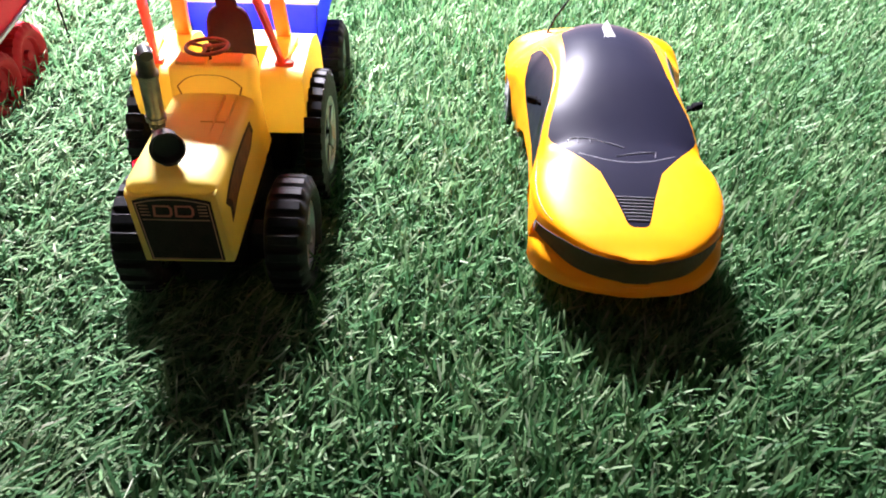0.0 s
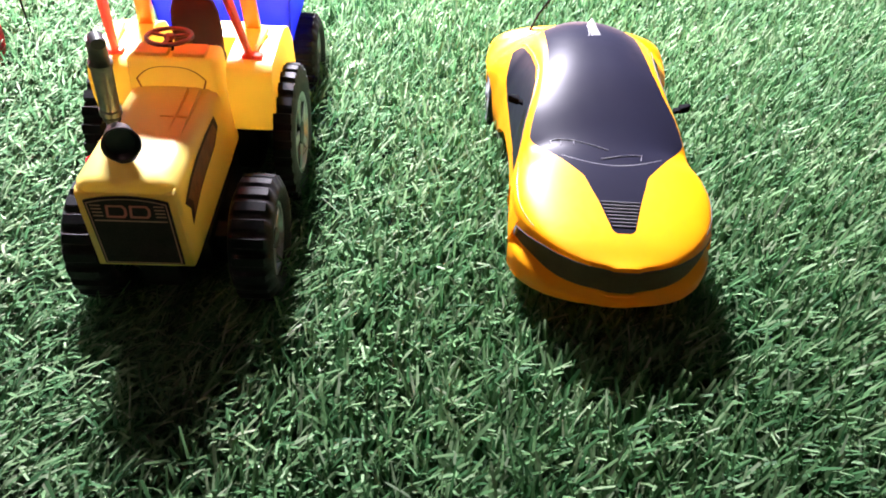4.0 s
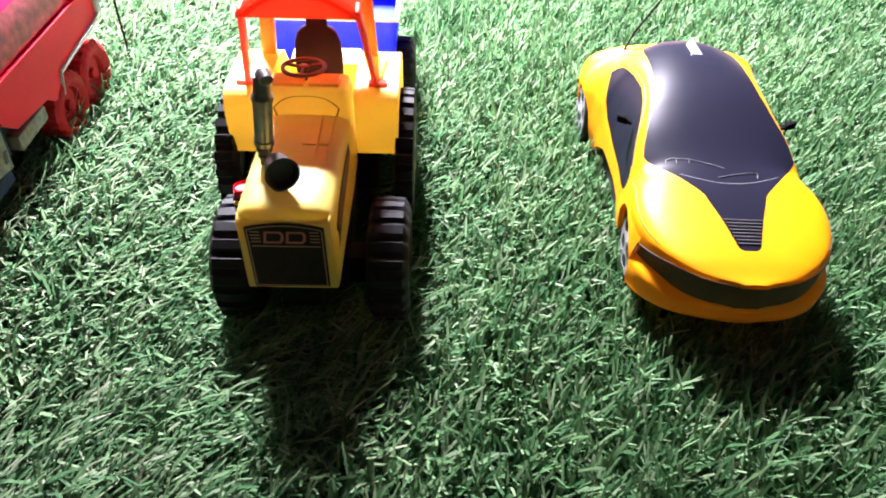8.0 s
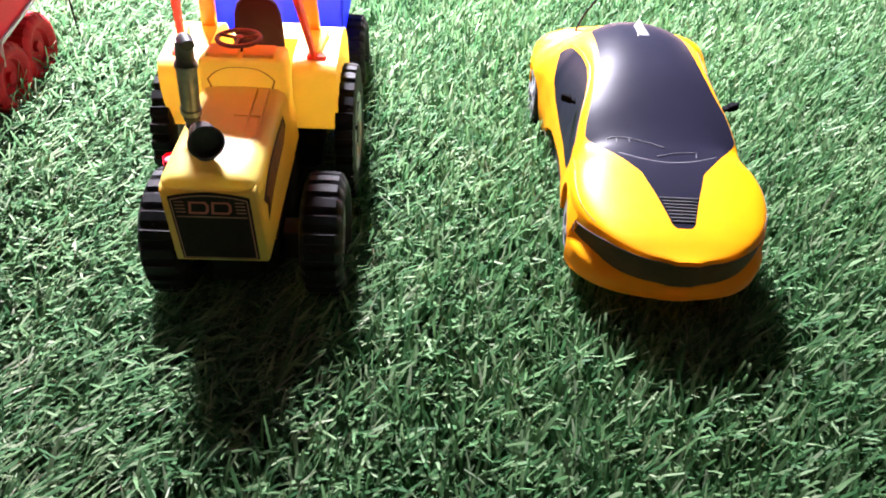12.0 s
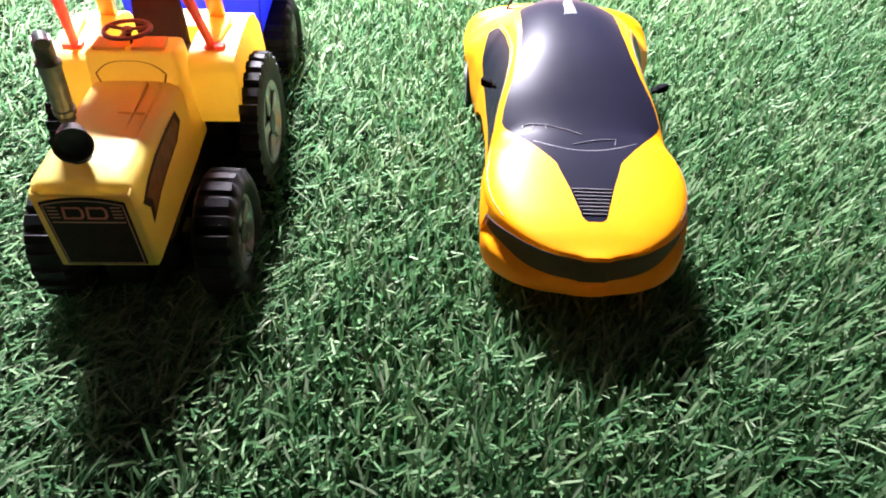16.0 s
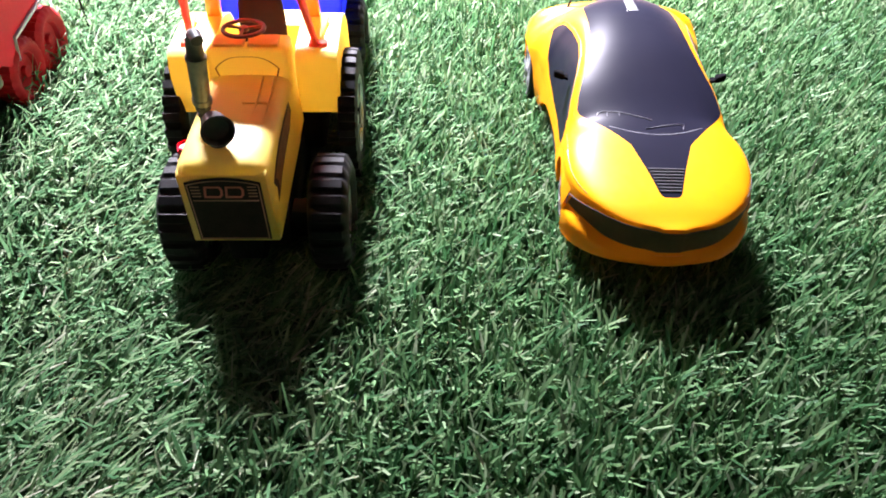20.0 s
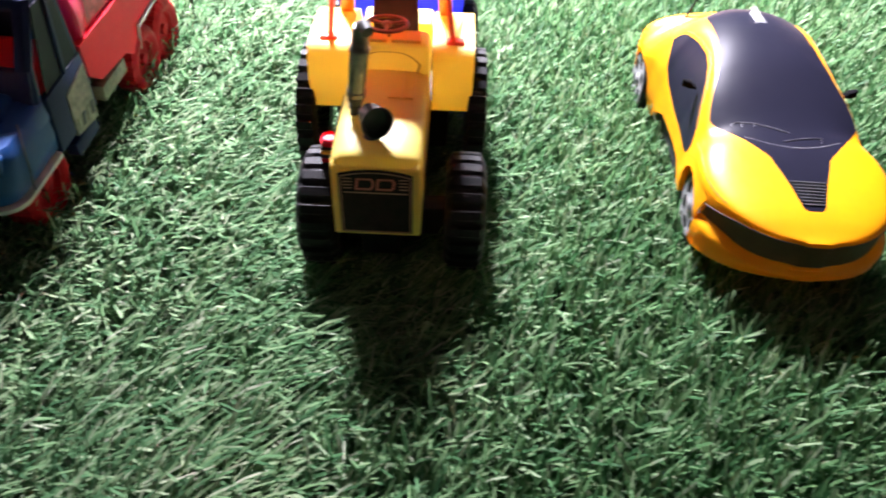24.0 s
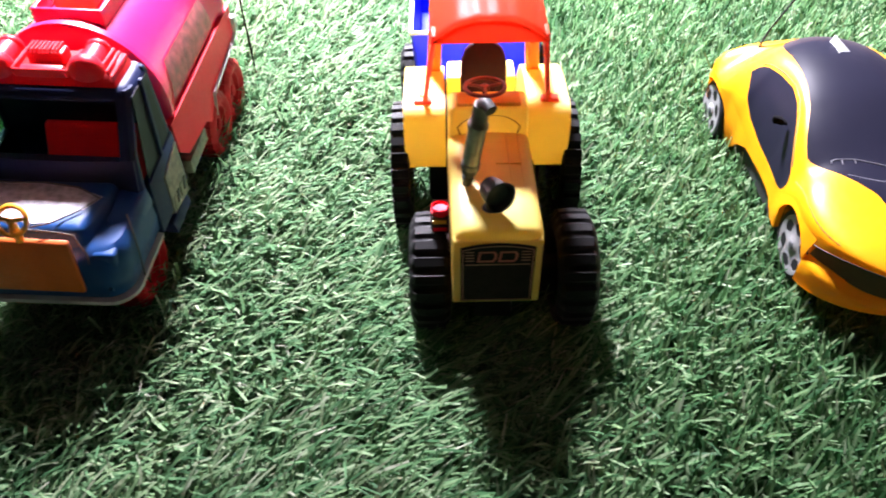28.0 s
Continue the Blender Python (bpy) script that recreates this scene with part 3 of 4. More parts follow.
    part("steering_column", bm, M_SEAT, sw)
    # body between hood and fenders, floor and rear deck
    bm = bmesh.new()
    box(bm, -21, 21, 104, 176, 40 + Z, 64 + Z, 2)
    box(bm, -21, 21, 150, 170, 60 + Z, 84 + Z, 2)
    part("chassis_body", bm, M_TRACTOR, T)
    bm = bmesh.new()
    box(bm, -10, 10, 10, 176, 26 + Z, 46 + Z, 2)
    box(bm, -29, 42, 30, 42, 22 + Z, 42 + Z, 2)
    box(bm, -20, 22, 22, 96, 24 + Z, 46 + Z, 3)
    box(bm, -33, 33, 100, 168, 28 + Z, 62 + Z, 3)
    part("chassis", bm, M_TYRE, T)
    # fenders
    for s in (-1, 1):
        bm = bmesh.new()
        rows = []
        prof = [(94.0, 60.5), (92.0, 80), (93, 90), (96, 95.5), (101, 97.5), (120, 97.5), (140, 96), (152, 91), (160, 80), (163, 62)]
        for y, z in prof:
            rows.append([(s * x, y, z + Z) for x in (22.8, 24.2, 34, 44.2, 45.8)])
        g = sheet(bm, rows)
        # side cheeks and the closed front
        for col in (0, 4):
            x = s * (22.8, 24.2, 34, 44.2, 45.8)[col]
            ring = [g[i][col] for i in range(len(prof))]
            bm.faces.new(ring)
        bm.faces.new([g[0][j] for j in range(5)] + [g[-1][j] for j in range(4, -1, -1)])
        bmesh.ops.bevel(bm, geom=[e for e in bm.edges if len(e.link_faces) == 2 and e.calc_face_angle(0) > 0.9], offset=1.8, segments=3, profile=0.5, affect="EDGES")
        fd = part("fender", bm, M_TRACTOR, T)
        bm = bmesh.new()
        box(bm, min(s * 30, s * 40), max(s * 30, s * 40), 103, 108, 96 + Z, 99.6 + Z, 0.8, 2)
        part("post_foot", bm, M_SALMON, fd)
        # a small seat-side rail
        bm = bmesh.new()
        tube(bm, [(s * 36, 110, 98 + Z), (s * 38, 132, 99 + Z)], 1.1, 8)
        part("fender_rib", bm, M_TRACTOR, fd)
    # wheels
    for s in (-1, 1):
        lug_wheel(T, 5.6 + s * 38.0, 35, 37.0 + Z, 32.0, 15.5, 22, s, M_TYRE, M_CHROME, M_BLACK)
        lug_wheel(T, s * 49.2, 117, 43.0 + Z, 39, 10, 26, s, M_TYRE, M_CHROME, M_BLACK, 2.6, bulge=1.12)
    # seat
    bm = bmesh.new()
    rows = []
    for z, hw, y, th in ((84, 13.2, 133, 6), (96, 13.6, 134, 6), (106, 12.8, 135.5, 5.5), (111, 11.0, 136.5, 5), (113.5, 8.6, 137, 4.5), (114.6, 6.0, 137.2, 4), (121, 5.6, 138, 4), (122.5, 4.6, 138, 3)):
        ring = []
        for k in range(20):
            a = 2 * math.pi * k / 20
            cx, cy = math.cos(a), math.sin(a)
            ring.append((hw * math.copysign(abs(cx) ** 0.55, cx), y + th / 2 * math.copysign(abs(cy) ** 0.6, cy), z + Z))
        rows.append(ring)
    g = sheet(bm, rows, close_v=True)
    bm.faces.new(g[0])
    bm.faces.new(g[-1])
    st = part("seat_back", bm, M_SEAT, T, "maroon seat back with headrest")
    bm = bmesh.new()
    box(bm, -13.5, 13.5, 112, 136, 78 + Z, 85 + Z, 2.5, 3)
    part("seat_cushion", bm, M_SEAT, T)
    # canopy
    bm = bmesh.new()
    ys = [88, 89, 92, 112, 134, 154, 157]
    lift = [-2.0, -0.6, 0, 0.8, 0.8, 0, -1.5]
    outer, inner = [], []
    for y, dz in zip(ys, lift):
        ro, ri = [], []
        for i in range(25):
            t = -1 + 2 * i / 24
            x = 29.5 * t
            z = 144 + 12.5 * (1 - abs(t) ** 2.6) + dz
            z += (0.5 if (i % 4) in (1, 2) and 2 < i < 22 and 90 < y < 156 else 0)
            ro.append((x, y, z + Z))
            ri.append((x * 0.95, y, max(143.2, z - 2.2) + Z))
        outer.append(ro)
        inner.append(ri)
    go, gi = sheet(bm, outer), sheet(bm, inner)
    for a, b in ((go[0], gi[0]), (go[-1], gi[-1])):
        for i in range(24):
            bm.faces.new((a[i], a[i + 1], b[i + 1], b[i]))
    for j in (0, 24):
        for i in range(len(ys) - 1):
            bm.faces.new((go[i][j], go[i + 1][j], gi[i + 1][j], gi[i][j]))
    # front valance
    vz = [(29.5 * (-1 + 2 * i / 24), 144 + 12.5 * (1 - abs(-1 + 2 * i / 24) ** 2.6) - 2.4) for i in range(25)]
    sheet(bm, [[(x * 0.99, 88.2, z + 0.4 + Z) for x, z in vz], [(x * 0.99, 88.0, 142.8 + Z) for x, z in vz], [(x * 0.99, 89.6, 142.8 + Z) for x, z in vz], [(x * 0.99, 89.8, z + 0.4 + Z) for x, z in vz]])
    part("canopy", bm, M_ROOF, T, "orange-red ribbed canopy roof")
    for s in (-1, 1):
        bm = bmesh.new()
        hexa(bm, [(s * 34 - 1.2, 103, 97 + Z), (s * 34 + 1.2, 103, 97 + Z), (s * 34 + 1.2, 108, 97 + Z), (s * 34 - 1.2, 108, 97 + Z), (s * 27.5 - 1.3, 89.5, 146 + Z), (s * 27.5 + 1.3, 89.5, 146 + Z), (s * 27.5 + 1.3, 98, 147 + Z), (s * 27.5 - 1.3, 98, 147 + Z)], 0.5, 2)
        part("front_post", bm, M_SALMON, T, "thin salmon-red front canopy post")
        bm = bmesh.new()
        hexa(bm, [(s * 29 - 4, 138, 94 + Z), (s * 29 + 4, 138, 94 + Z), (s * 29 + 4, 143, 94 + Z), (s * 29 - 4, 143, 94 + Z), (s * 25.5 - 4, 140, 147 + Z), (s * 25.5 + 4, 140, 147 + Z), (s * 25.5 + 4, 145, 147 + Z), (s * 25.5 - 4, 145, 147 + Z)], 0.8, 2)
        part("rear_post", bm, M_POST, T, "orange rear canopy post")
    # decals on the hood sides
    for s in (-1, 1):
        bm = bmesh.new()
        pts = [(9, 69), (26, 73.5), (39, 75), (58, 76), (68, 80.5), (65, 88.5), (48, 90), (30, 90), (17, 88), (6, 84), (11, 77)]
        bm.faces.new([bm.verts.new((s * 22.15, y, z + Z)) for y, z in pts])
        dc = part("side_decal", bm, M_DARKPRINT, T, "brown leaf-shaped decal with a dark outline", smooth=0)
        bm = bmesh.new()
        mid = Vector((38, 82))
        bm.faces.new([bm.verts.new((s * 22.4, mid.x + (y - mid.x) * 0.86, mid.y + (z - mid.y) * 0.78 + Z)) for y, z in pts])
        part("decal_field", bm, M_DECAL, dc, smooth=0)
        if s < 0:
            bm = bmesh.new()
            ring_bar(bm, (s * 22.6, 24, 70 + Z), 4.2, 0.45, (1, 0, 0), 24, 6)
            part("decal_ring", bm, M_DARKPRINT, dc, "dark printed ring", smooth=0)
    # small tank by the hood's west side
    bm = bmesh.new()
    box(bm, -31.5, -22.0, 33, 44, 60 + Z, 78 + Z, 2, 2)
    tk = part("side_tank", bm, M_DARKPRINT, T, "small tank with a coloured label")
    bm = bmesh.new()
    turned(bm, [(4.8, 78 + Z), (4.8, 79.0 + Z), (4.2, 79.2 + Z), (4.4, 81.4 + Z), (3.9, 81.8 + Z), (3.6, 80.6 + Z), (0.1, 80.4 + Z)], (-26.5, 38, 0), (0, 0, 1), 18, cap=False)
    part("tank_cap", bm, M_TRUCKRED, tk, "red cap")
    for z, mt in ((74, M_WHEELYEL), (69, M_TRUCKRED), (65, M_RIM)):
        bm = bmesh.new()
        box(bm, -30.5, -23.5, 32.5, 33.2, z + Z, z + 2.2 + Z)
        part("label_band", bm, mt, tk, smooth=0)
    # drawbar
    bm = bmesh.new()
    tube(bm, [(0, 170, 40 + Z), (0, 192, 40 + Z)], 3, 10)
    part("drawbar", bm, M_BLACK, T)


tractor()


# ---- the trailer ----
def trailer():
    T = thing("toy_trailer", -117, 428, 5, "bright blue plastic toy trailer with white rim behind the tractor", "toy trailer")
    Z = -5
    for nm, pts in (("front_panel", ((-40, 0, 58), (40, 0, 58), (40, 2, 58), (-40, 2, 58), (-42, -2, 92), (42, -2, 92), (42, 0, 92), (-42, 0, 92))),
                    ("rear_panel", ((-40, 108, 58), (40, 108, 58), (40, 110, 58), (-40, 110, 58), (-42, 110, 92), (42, 110, 92), (42, 112, 92), (-42, 112, 92))),
                    ("side_panel", ((-40, 0, 58), (-38, 0, 58), (-38, 110, 58), (-40, 110, 58), (-42.5, -2, 92), (-40.5, -2, 92), (-40.5, 112, 92), (-42.5, 112, 92))),
                    ("side_panel", ((38, 0, 58), (40, 0, 58), (40, 110, 58), (38, 110, 58), (40.5, -2, 92), (42.5, -2, 92), (42.5, 112, 92), (40.5, 112, 92)))):
        bm = bmesh.new()
        hexa(bm, [(x, y, z + Z) for x, y, z in pts], 0.4, 1)
        part(nm, bm, M_BLUEBOX, T)
    bm = bmesh.new()
    box(bm, -40, 40, 1, 109, 56 + Z, 59 + Z, 0.5)
    part("bed_floor", bm, M_BLUEBOX, T)
    for a in ((-43.4, 43.4, -3.2, -0.8), (-43.4, 43.4, 111, 113.4), (-43.6, -41, -3, 113), (41, 43.6, -3, 113)):
        bm = bmesh.new()
        box(bm, *a, 91.4 + Z, 93.6 + Z, 0.5, 2)
        part("rim_rail", bm, M_RIM, T, "white rim rail")
    bm = bmesh.new()
    box(bm, -24, 24, 4, 104, 40 + Z, 56 + Z, 2)
    box(bm, -36, 36, 41, 49, 29 + Z, 37 + Z, 1.5)
    box(bm, -4, 4, -48, 10, 38 + Z, 44 + Z, 1.5)
    part("trailer_chassis", bm, M_BLACK, T)
    for s in (-1, 1):
        lug_wheel(T, s * 43, 42, 28 + Z, 27.5, 14, 20, s, M_TYRE, M_CHROME, M_BLACK)


trailer()


# ---- the sports car ----
CAR_LEN = 226.0
CAR_W = [(0, 0), (1.2, 11), (4, 20.5), (8, 28), (13, 34.5), (19, 40), (26, 45), (34, 48.5), (42, 50.5), (52, 51), (70, 49), (90, 46.5), (115, 46), (140, 47.5), (160, 50), (175, 53.5), (188, 58.5), (202, 59.5), (213, 57.5), (220, 50), (226, 34)]
CAR_ZC = [(0, 56), (5, 59.5), (15, 63), (30, 66), (50, 69), (70, 71), (82, 73), (95, 78), (115, 84), (135, 88), (155, 89), (175, 87), (190, 83), (203, 76), (214, 67), (221, 60), (226, 54)]
CAR_ZB = [(0, 56), (8, 57.5), (20, 56), (32, 51.5), (50, 52), (70, 50), (84, 40), (95, 34), (130, 32), (150, 33), (163, 38), (175, 44), (195, 48.5), (212, 49), (226, 47)]
CAR_N = [(0, 2.2), (30, 3.2), (60, 3.6), (80, 3.4), (100, 3.0), (130, 2.9), (170, 2.8), (200, 2.6), (226, 2.2)]
# edge of the black glass, half width
CAR_G = [(17.5, 3.2), (18.5, 4.8), (20, 5.8), (31, 9.0), (37, 10.8), (46, 14.0), (53, 16.2), (66, 27.3), (75, 34.5), (82, 40), (85, 41.3), (92, 40.3), (100, 38.4), (116, 33.3), (132, 30.2), (150, 28.5), (165, 28.2), (180, 28), (195, 24), (206, 17)]
CAR_DROP = [(78, 8.0), (84, 7.0), (100, 6.0), (120, 5.2), (150, 5.6), (180, 6.5), (206, 7.5)]
# side window: heights of its upper and lower edge
CAR_WIN_HI = [(84.2, 50), (86, 53.5), (94.5, 59.7), (106.5, 67.6), (117, 73), (126, 76.3), (139, 78), (155, 76.5), (167.5, 74), (173, 71.8), (177, 68.5), (178.6, 65)]
CAR_WIN_LO = [(84.2, 48.5), (86, 44), (89, 40.3), (94.7, 38.8), (106, 39.3), (116.5, 39.7), (132, 40.8), (138, 41.8), (153, 46), (163, 52), (169, 58.5), (176, 63.6), (178.6, 64.6)]


def car_top(x, s):
    """Height of the upper shell: a pillow-shaped bonnet and tail, a flat glass roof with steep rails between."""
    w, zc, zb, n = smooth_table(CAR_W, s, 2), smooth_table(CAR_ZC, s, 7), smooth_table(CAR_ZB, s, 7), smooth_table(CAR_N, s, 7)
    f = min(1.0, abs(x) / max(w, 0.01))
    pillow = zb + (zc - zb) * max(0.0, 1 - f ** n) ** (1 / n)
    k = min(1.0, max(0.0, (s - 60) / 26)) * min(1.0, max(0.0, (214 - s) / 16))
    if k <= 0:
        return pillow
    k = k * k * (3 - 2 * k)
    g = smooth_table([(60, 39), (85, 41.3)] + CAR_G[11:], s, 4)
    d = lerp_table(CAR_DROP, s)
    if abs(x) <= g:
        roof = zc - d * (abs(x) / g) ** 2.4
    else:
        u = min(1.0, (abs(x) - g) / max(0.5, w - g))
        zg = zc - d
        e = lerp_table([(165, 1.7), (190, 1.2)], s)
        roof = zb + (zg - zb) * max(0.0, 1 - u ** e) ** (1 / e)
    return pillow + (roof - pillow) * k


def car_side(s, z):
    """Half width of the cabin's flank at a height: the upper shell read the other way round."""
    a, b = smooth_table([(60, 39), (85, 41.3)] + CAR_G[11:], s, 4) * 0.98, smooth_table(CAR_W, s, 2)
    for _ in range(26):
        m = (a + b) / 2
        a, b = (m, b) if car_top(m, s) > z else (a, m)
    return (a + b) / 2


def sports_car():
    T = thing("toy_sports_car", 103, 237, 5, "glossy yellow toy sports car with black glass roof on turf", "toy car", rz=-2.0)
    Z = -5
    stations = [0.3, 1.5, 3, 5, 8, 11, 14, 17.5, 18.5] + [20 + 2.5 * i for i in range(75)] + [207.5, 210, 213, 216, 219, 222, 224, 225.5]
    stations = sorted(set(round(s, 2) for s in stations))

    def strip(lo, hi, s0, s1, mat, name, label="", k=8, proud=0.0, parent=T, curve=1.0):
        """Panel of the upper shell between two half-width curves, on both sides or across the middle."""
        made = []
        for side in ((1, -1) if lo is not None else (1,)):
            bm = bmesh.new()
            rows = []
            for s in stations:
                if s < s0 - 1e-6 or s > s1 + 1e-6:
                    continue
                b = hi(s)
                a = lo(s) if lo is not None else -b
                row = []
                for i in range(k + 1):
                    t = i / k
                    if lo is not None:
                        t = 1 - (1 - t) ** curve
                    x = a + (b - a) * t
                    row.append((x * side, s, car_top(x, s) + proud + Z))
                rows.append(row)
            sheet(bm, rows)
            made.append(part(name, bm, mat, parent, label, smooth=50))
        return made

    W = lambda s: smooth_table(CAR_W, s, 2) * 0.9995
    G = lambda s: lerp_table(CAR_G, s)
    # black centre: bonnet scoop, windscreen and roof in one gloss moulding
    glass = strip(None, G, 17.5, 206, M_GLASS, "windscreen_and_roof", "gloss black windscreen, roof and bonnet scoop", 22)[0]
    # bonnet in front of the scoop
    strip(None, lambda s: min(W(s), 3.2), 0.2, 17.5, M_CAR, "nose_panel", "", 8)
    strip(lambda s: min(W(s), 3.2), W, 0.2, 17.5, M_CAR, "nose_panel", "", 18, curve=2.2)
    # bonnet and wings, then roof rails and haunches
    strip(G, W, 17.5, 80, M_CAR, "bonnet", "", 24, curve=2.2)

    def belt(lo, hi, s0, s1, mat, name, label="", k=8):
        """Panel of the cabin's side between two height curves; lo and hi run downwards."""
        made = []
        for side in (1, -1):
            bm = bmesh.new()
            rows = []
            for s in [s0 + (s1 - s0) * i / 60 for i in range(61)]:
                a, b = lo(s), hi(s)
                row = []
                for i in range(k + 1):
                    z = a + (b - a) * i / k
                    x = G(s) if lo is rail_top and i == 0 else (W(s) if hi is zbelt and i == k else car_side(s, z))
                    row.append((side * x, s, (car_top(x, s) if x in (G(s), W(s)) else z) + Z))
                rows.append(row)
            sheet(bm, rows)
            made.append(part(name, bm, mat, T, label, smooth=50))
        return made

    rail_top = lambda s: car_top(G(s), s)
    zbelt = lambda s: car_top(W(s), s)
    win_hi = lambda s: min(lerp_table(CAR_WIN_HI, s), rail_top(s) - 2)
    win_lo = lambda s: max(lerp_table(CAR_WIN_LO, s), zbelt(s) + 1.0)
    wf, wr = 84.2, 178.6
    belt(rail_top, win_hi, wf, wr, M_CAR, "roof_rail", k=10)
    side_glass = belt(win_hi, win_lo, wf, wr, M_GLASS, "side_window", "gloss black side window", 14)
    belt(win_lo, zbelt, wf, wr, M_CAR, "shoulder", k=8)
    belt(rail_top, zbelt, 80, wf, M_CAR, "front_pillar_foot", k=20)
    belt(rail_top, zbelt, wr, 187.5, M_CAR, "haunch_panel", k=20)
    # dark seam round the window's upper edge
    for side, gl in ((1, side_glass[0]), (-1, side_glass[1])):
        bm = bmesh.new()
        line = []
        for i in range(36):
            q = wf + 5 + (wr - wf - 8) * i / 35
            z = win_hi(q) + 1.6
            line.append((side * (car_side(q, z) + 0.1), q, z + Z))
        tube(bm, line, 0.35, 5)
        part("window_seam", bm, M_VENT, gl, "thin dark seam")
    strip(G, W, 187.5, 206, M_CAR, "rear_haunch", "", 20, curve=2.2)
    strip(None, lambda s: min(W(s), 17.0), 205, CAR_LEN, M_CAR, "tail_panel", "", 8)
    strip(lambda s: min(W(s), 17.0), W, 205, CAR_LEN, M_CAR, "tail_panel", "", 10, curve=2.2)
    # flanks: from the belt down to the sill, with the arches left open
    FW, RW = 55.0, 196.0
    ARCHES = ((FW, 28.0, 23.5), (RW, 21.0, 24.0))

    def flank_low(s):
        base = lerp_table([(0, 22), (26, 22), (40, 20), (88, 19), (97, 27), (105, 28), (145, 28), (154, 24), (163, 14), (200, 13), (226, 22)], s)
        for c, zc, r in ARCHES:
            d = abs(s - c)
            if d < r:
                base = max(base, zc + math.sqrt(r * r - d * d))
        return base

    for side in (-1, 1):
        bm = bmesh.new()
        rows = []
        for s in sorted(set([33.5 + 1.25 * i for i in range(155)])):
            w = smooth_table(CAR_W, s, 2)
            zt, zl = car_top(w * 0.9995, s), flank_low(s)
            zl = min(zl, zt - 1.0)
            bul = lerp_table([(26, 4.0), (40, 3.4), (60, 2.2), (90, 0.5), (140, 0.5), (180, 2.5), (226, 1)], s)
            row = []
            for i in range(9):
                t = i / 8
                z = zt + (zl - zt) * t
                d = (zt - z) / 35.0
                off = bul * math.sin(min(1, d) * math.pi) - 5.0 * max(0, d - 0.35) ** 1.3
                row.append((side * (w + off), s, z + Z))
            row.append((side * (row[-1][0] * side - 3), s, zl + Z + 0.5))
            rows.append(row)
        sheet(bm, rows)
        part("flank", bm, M_CAR, T, smooth=50)
    # nose: lip, black intake band, lower bumper, following the plan curve
    plan = []
    for i in range(-34, 35):
        t = i / 34
        s = 34.0 * abs(t) ** 1.5
        plan.append((t, math.copysign(smooth_table(CAR_W, s, 2) if abs(t) > 0.01 else 0.0, t), s))

    # the bumper is fuller in plan than the pointed lip above it
    full = [(0, 0), (1.5, 14), (4, 24), (8, 33), (13, 39.5), (19, 44.8), (26, 48.2), (34, 50.2), (40, 50.4)]
    low = [(t, math.copysign(smooth_table(full, s, 1.5) if abs(t) > 0.01 else 0.0, t), s) for t, x, s in plan]

    def nose_row(fn_out, fn_z, line=plan):
        row = []
        for t, x, s in line:
            nx, ny = x / 49.0 * 0.8, -(1 - abs(t) ** 2 * 0.75)
            L = math.hypot(nx, ny)
            o = fn_out(abs(t))
            row.append((x + nx / L * o, s + ny / L * o, fn_z(abs(t)) + Z))
        return row

    zlip = lambda t: lerp_table([(0, 56.0), (0.2, 56.4), (0.4, 56.6), (0.6, 56.0), (0.8, 53.8), (1.0, 51.0)], t)
    band = lambda t: lerp_table([(0, 15.0), (0.4, 15.0), (0.55, 13.5), (0.75, 10.0), (1.0, 7.5)], t)
    bm = bmesh.new()
    sheet(bm, [[(x, s + 0.4, car_top(x * 0.998, s + 0.4) + Z + 0.05) for t, x, s in plan], nose_row(lambda t: 0.6, lambda t: zlip(t) - 0.1), nose_row(lambda t: 0.6, lambda t: zlip(t) - 0.8), nose_row(lambda t: -0.6, lambda t: zlip(t) - 1.2)])
    part("bonnet_lip", bm, M_CAR, T, smooth=50)
    bm = bmesh.new()
    sheet(bm, [nose_row(lambda t: -0.4, lambda t: zlip(t) - 1.1), nose_row(lambda t: -1.5 + 1.2 * t, lambda t: zlip(t) - band(t) * 0.5), nose_row(lambda t: 0.4, lambda t: zlip(t) - band(t) - 0.5)])
    part("front_intake", bm, M_INTAKE, T, "black front intake and headlight band", smooth=50)
    bm = bmesh.new()
    sheet(bm, [nose_row(lambda t: 0.3, lambda t: zlip(t) - band(t)), nose_row(lambda t: 1.2, lambda t: zlip(t) - band(t) - 1.2),
               nose_row(lambda t: 0.6, lambda t: zlip(t) - band(t) - 2.8, low), nose_row(lambda t: 2.2 - 0.6 * t, lambda t: 36.5 + 2.5 * t * t, low), nose_row(lambda t: 1.6 - 0.4 * t, lambda t: 32.5 - 5.5 * t ** 1.5, low), nose_row(lambda t: 0.2 - 0.2 * t, lambda t: 30.4 - 8.4 * t ** 1.5, low), nose_row(lambda t: -6, lambda t: 29.6 - 7.6 * t ** 1.5, low)])
    part("front_bumper", bm, M_CAR, T, smooth=50)
    bm = bmesh.new()
    tube(bm, [(x, y, z + 0.3) for x, y, z in nose_row(lambda t: 0.75, lambda t: zlip(t) - 0.9)], 0.28, 5)
    part("lip_seam", bm, M_VENT, T, "dark seam under the bonnet lip")
    for side in (-1, 1):
        bm = bmesh.new()
        hexa(bm, [(side * x, y, z + Z) for x, y, z in ((45.8, 33.0, 43.5), (49.4, 34.0, 43.0), (48.8, 36.0, 43.5), (45.6, 35.0, 44.0), (47.4, 32.5, 51.0), (48.6, 33.0, 51.0), (48.4, 34.2, 51.2), (47.2, 33.8, 51.2))], 0.4, 2)
        part("headlight_fin", bm, M_CAR, T)
    # tail
    bm = bmesh.new()
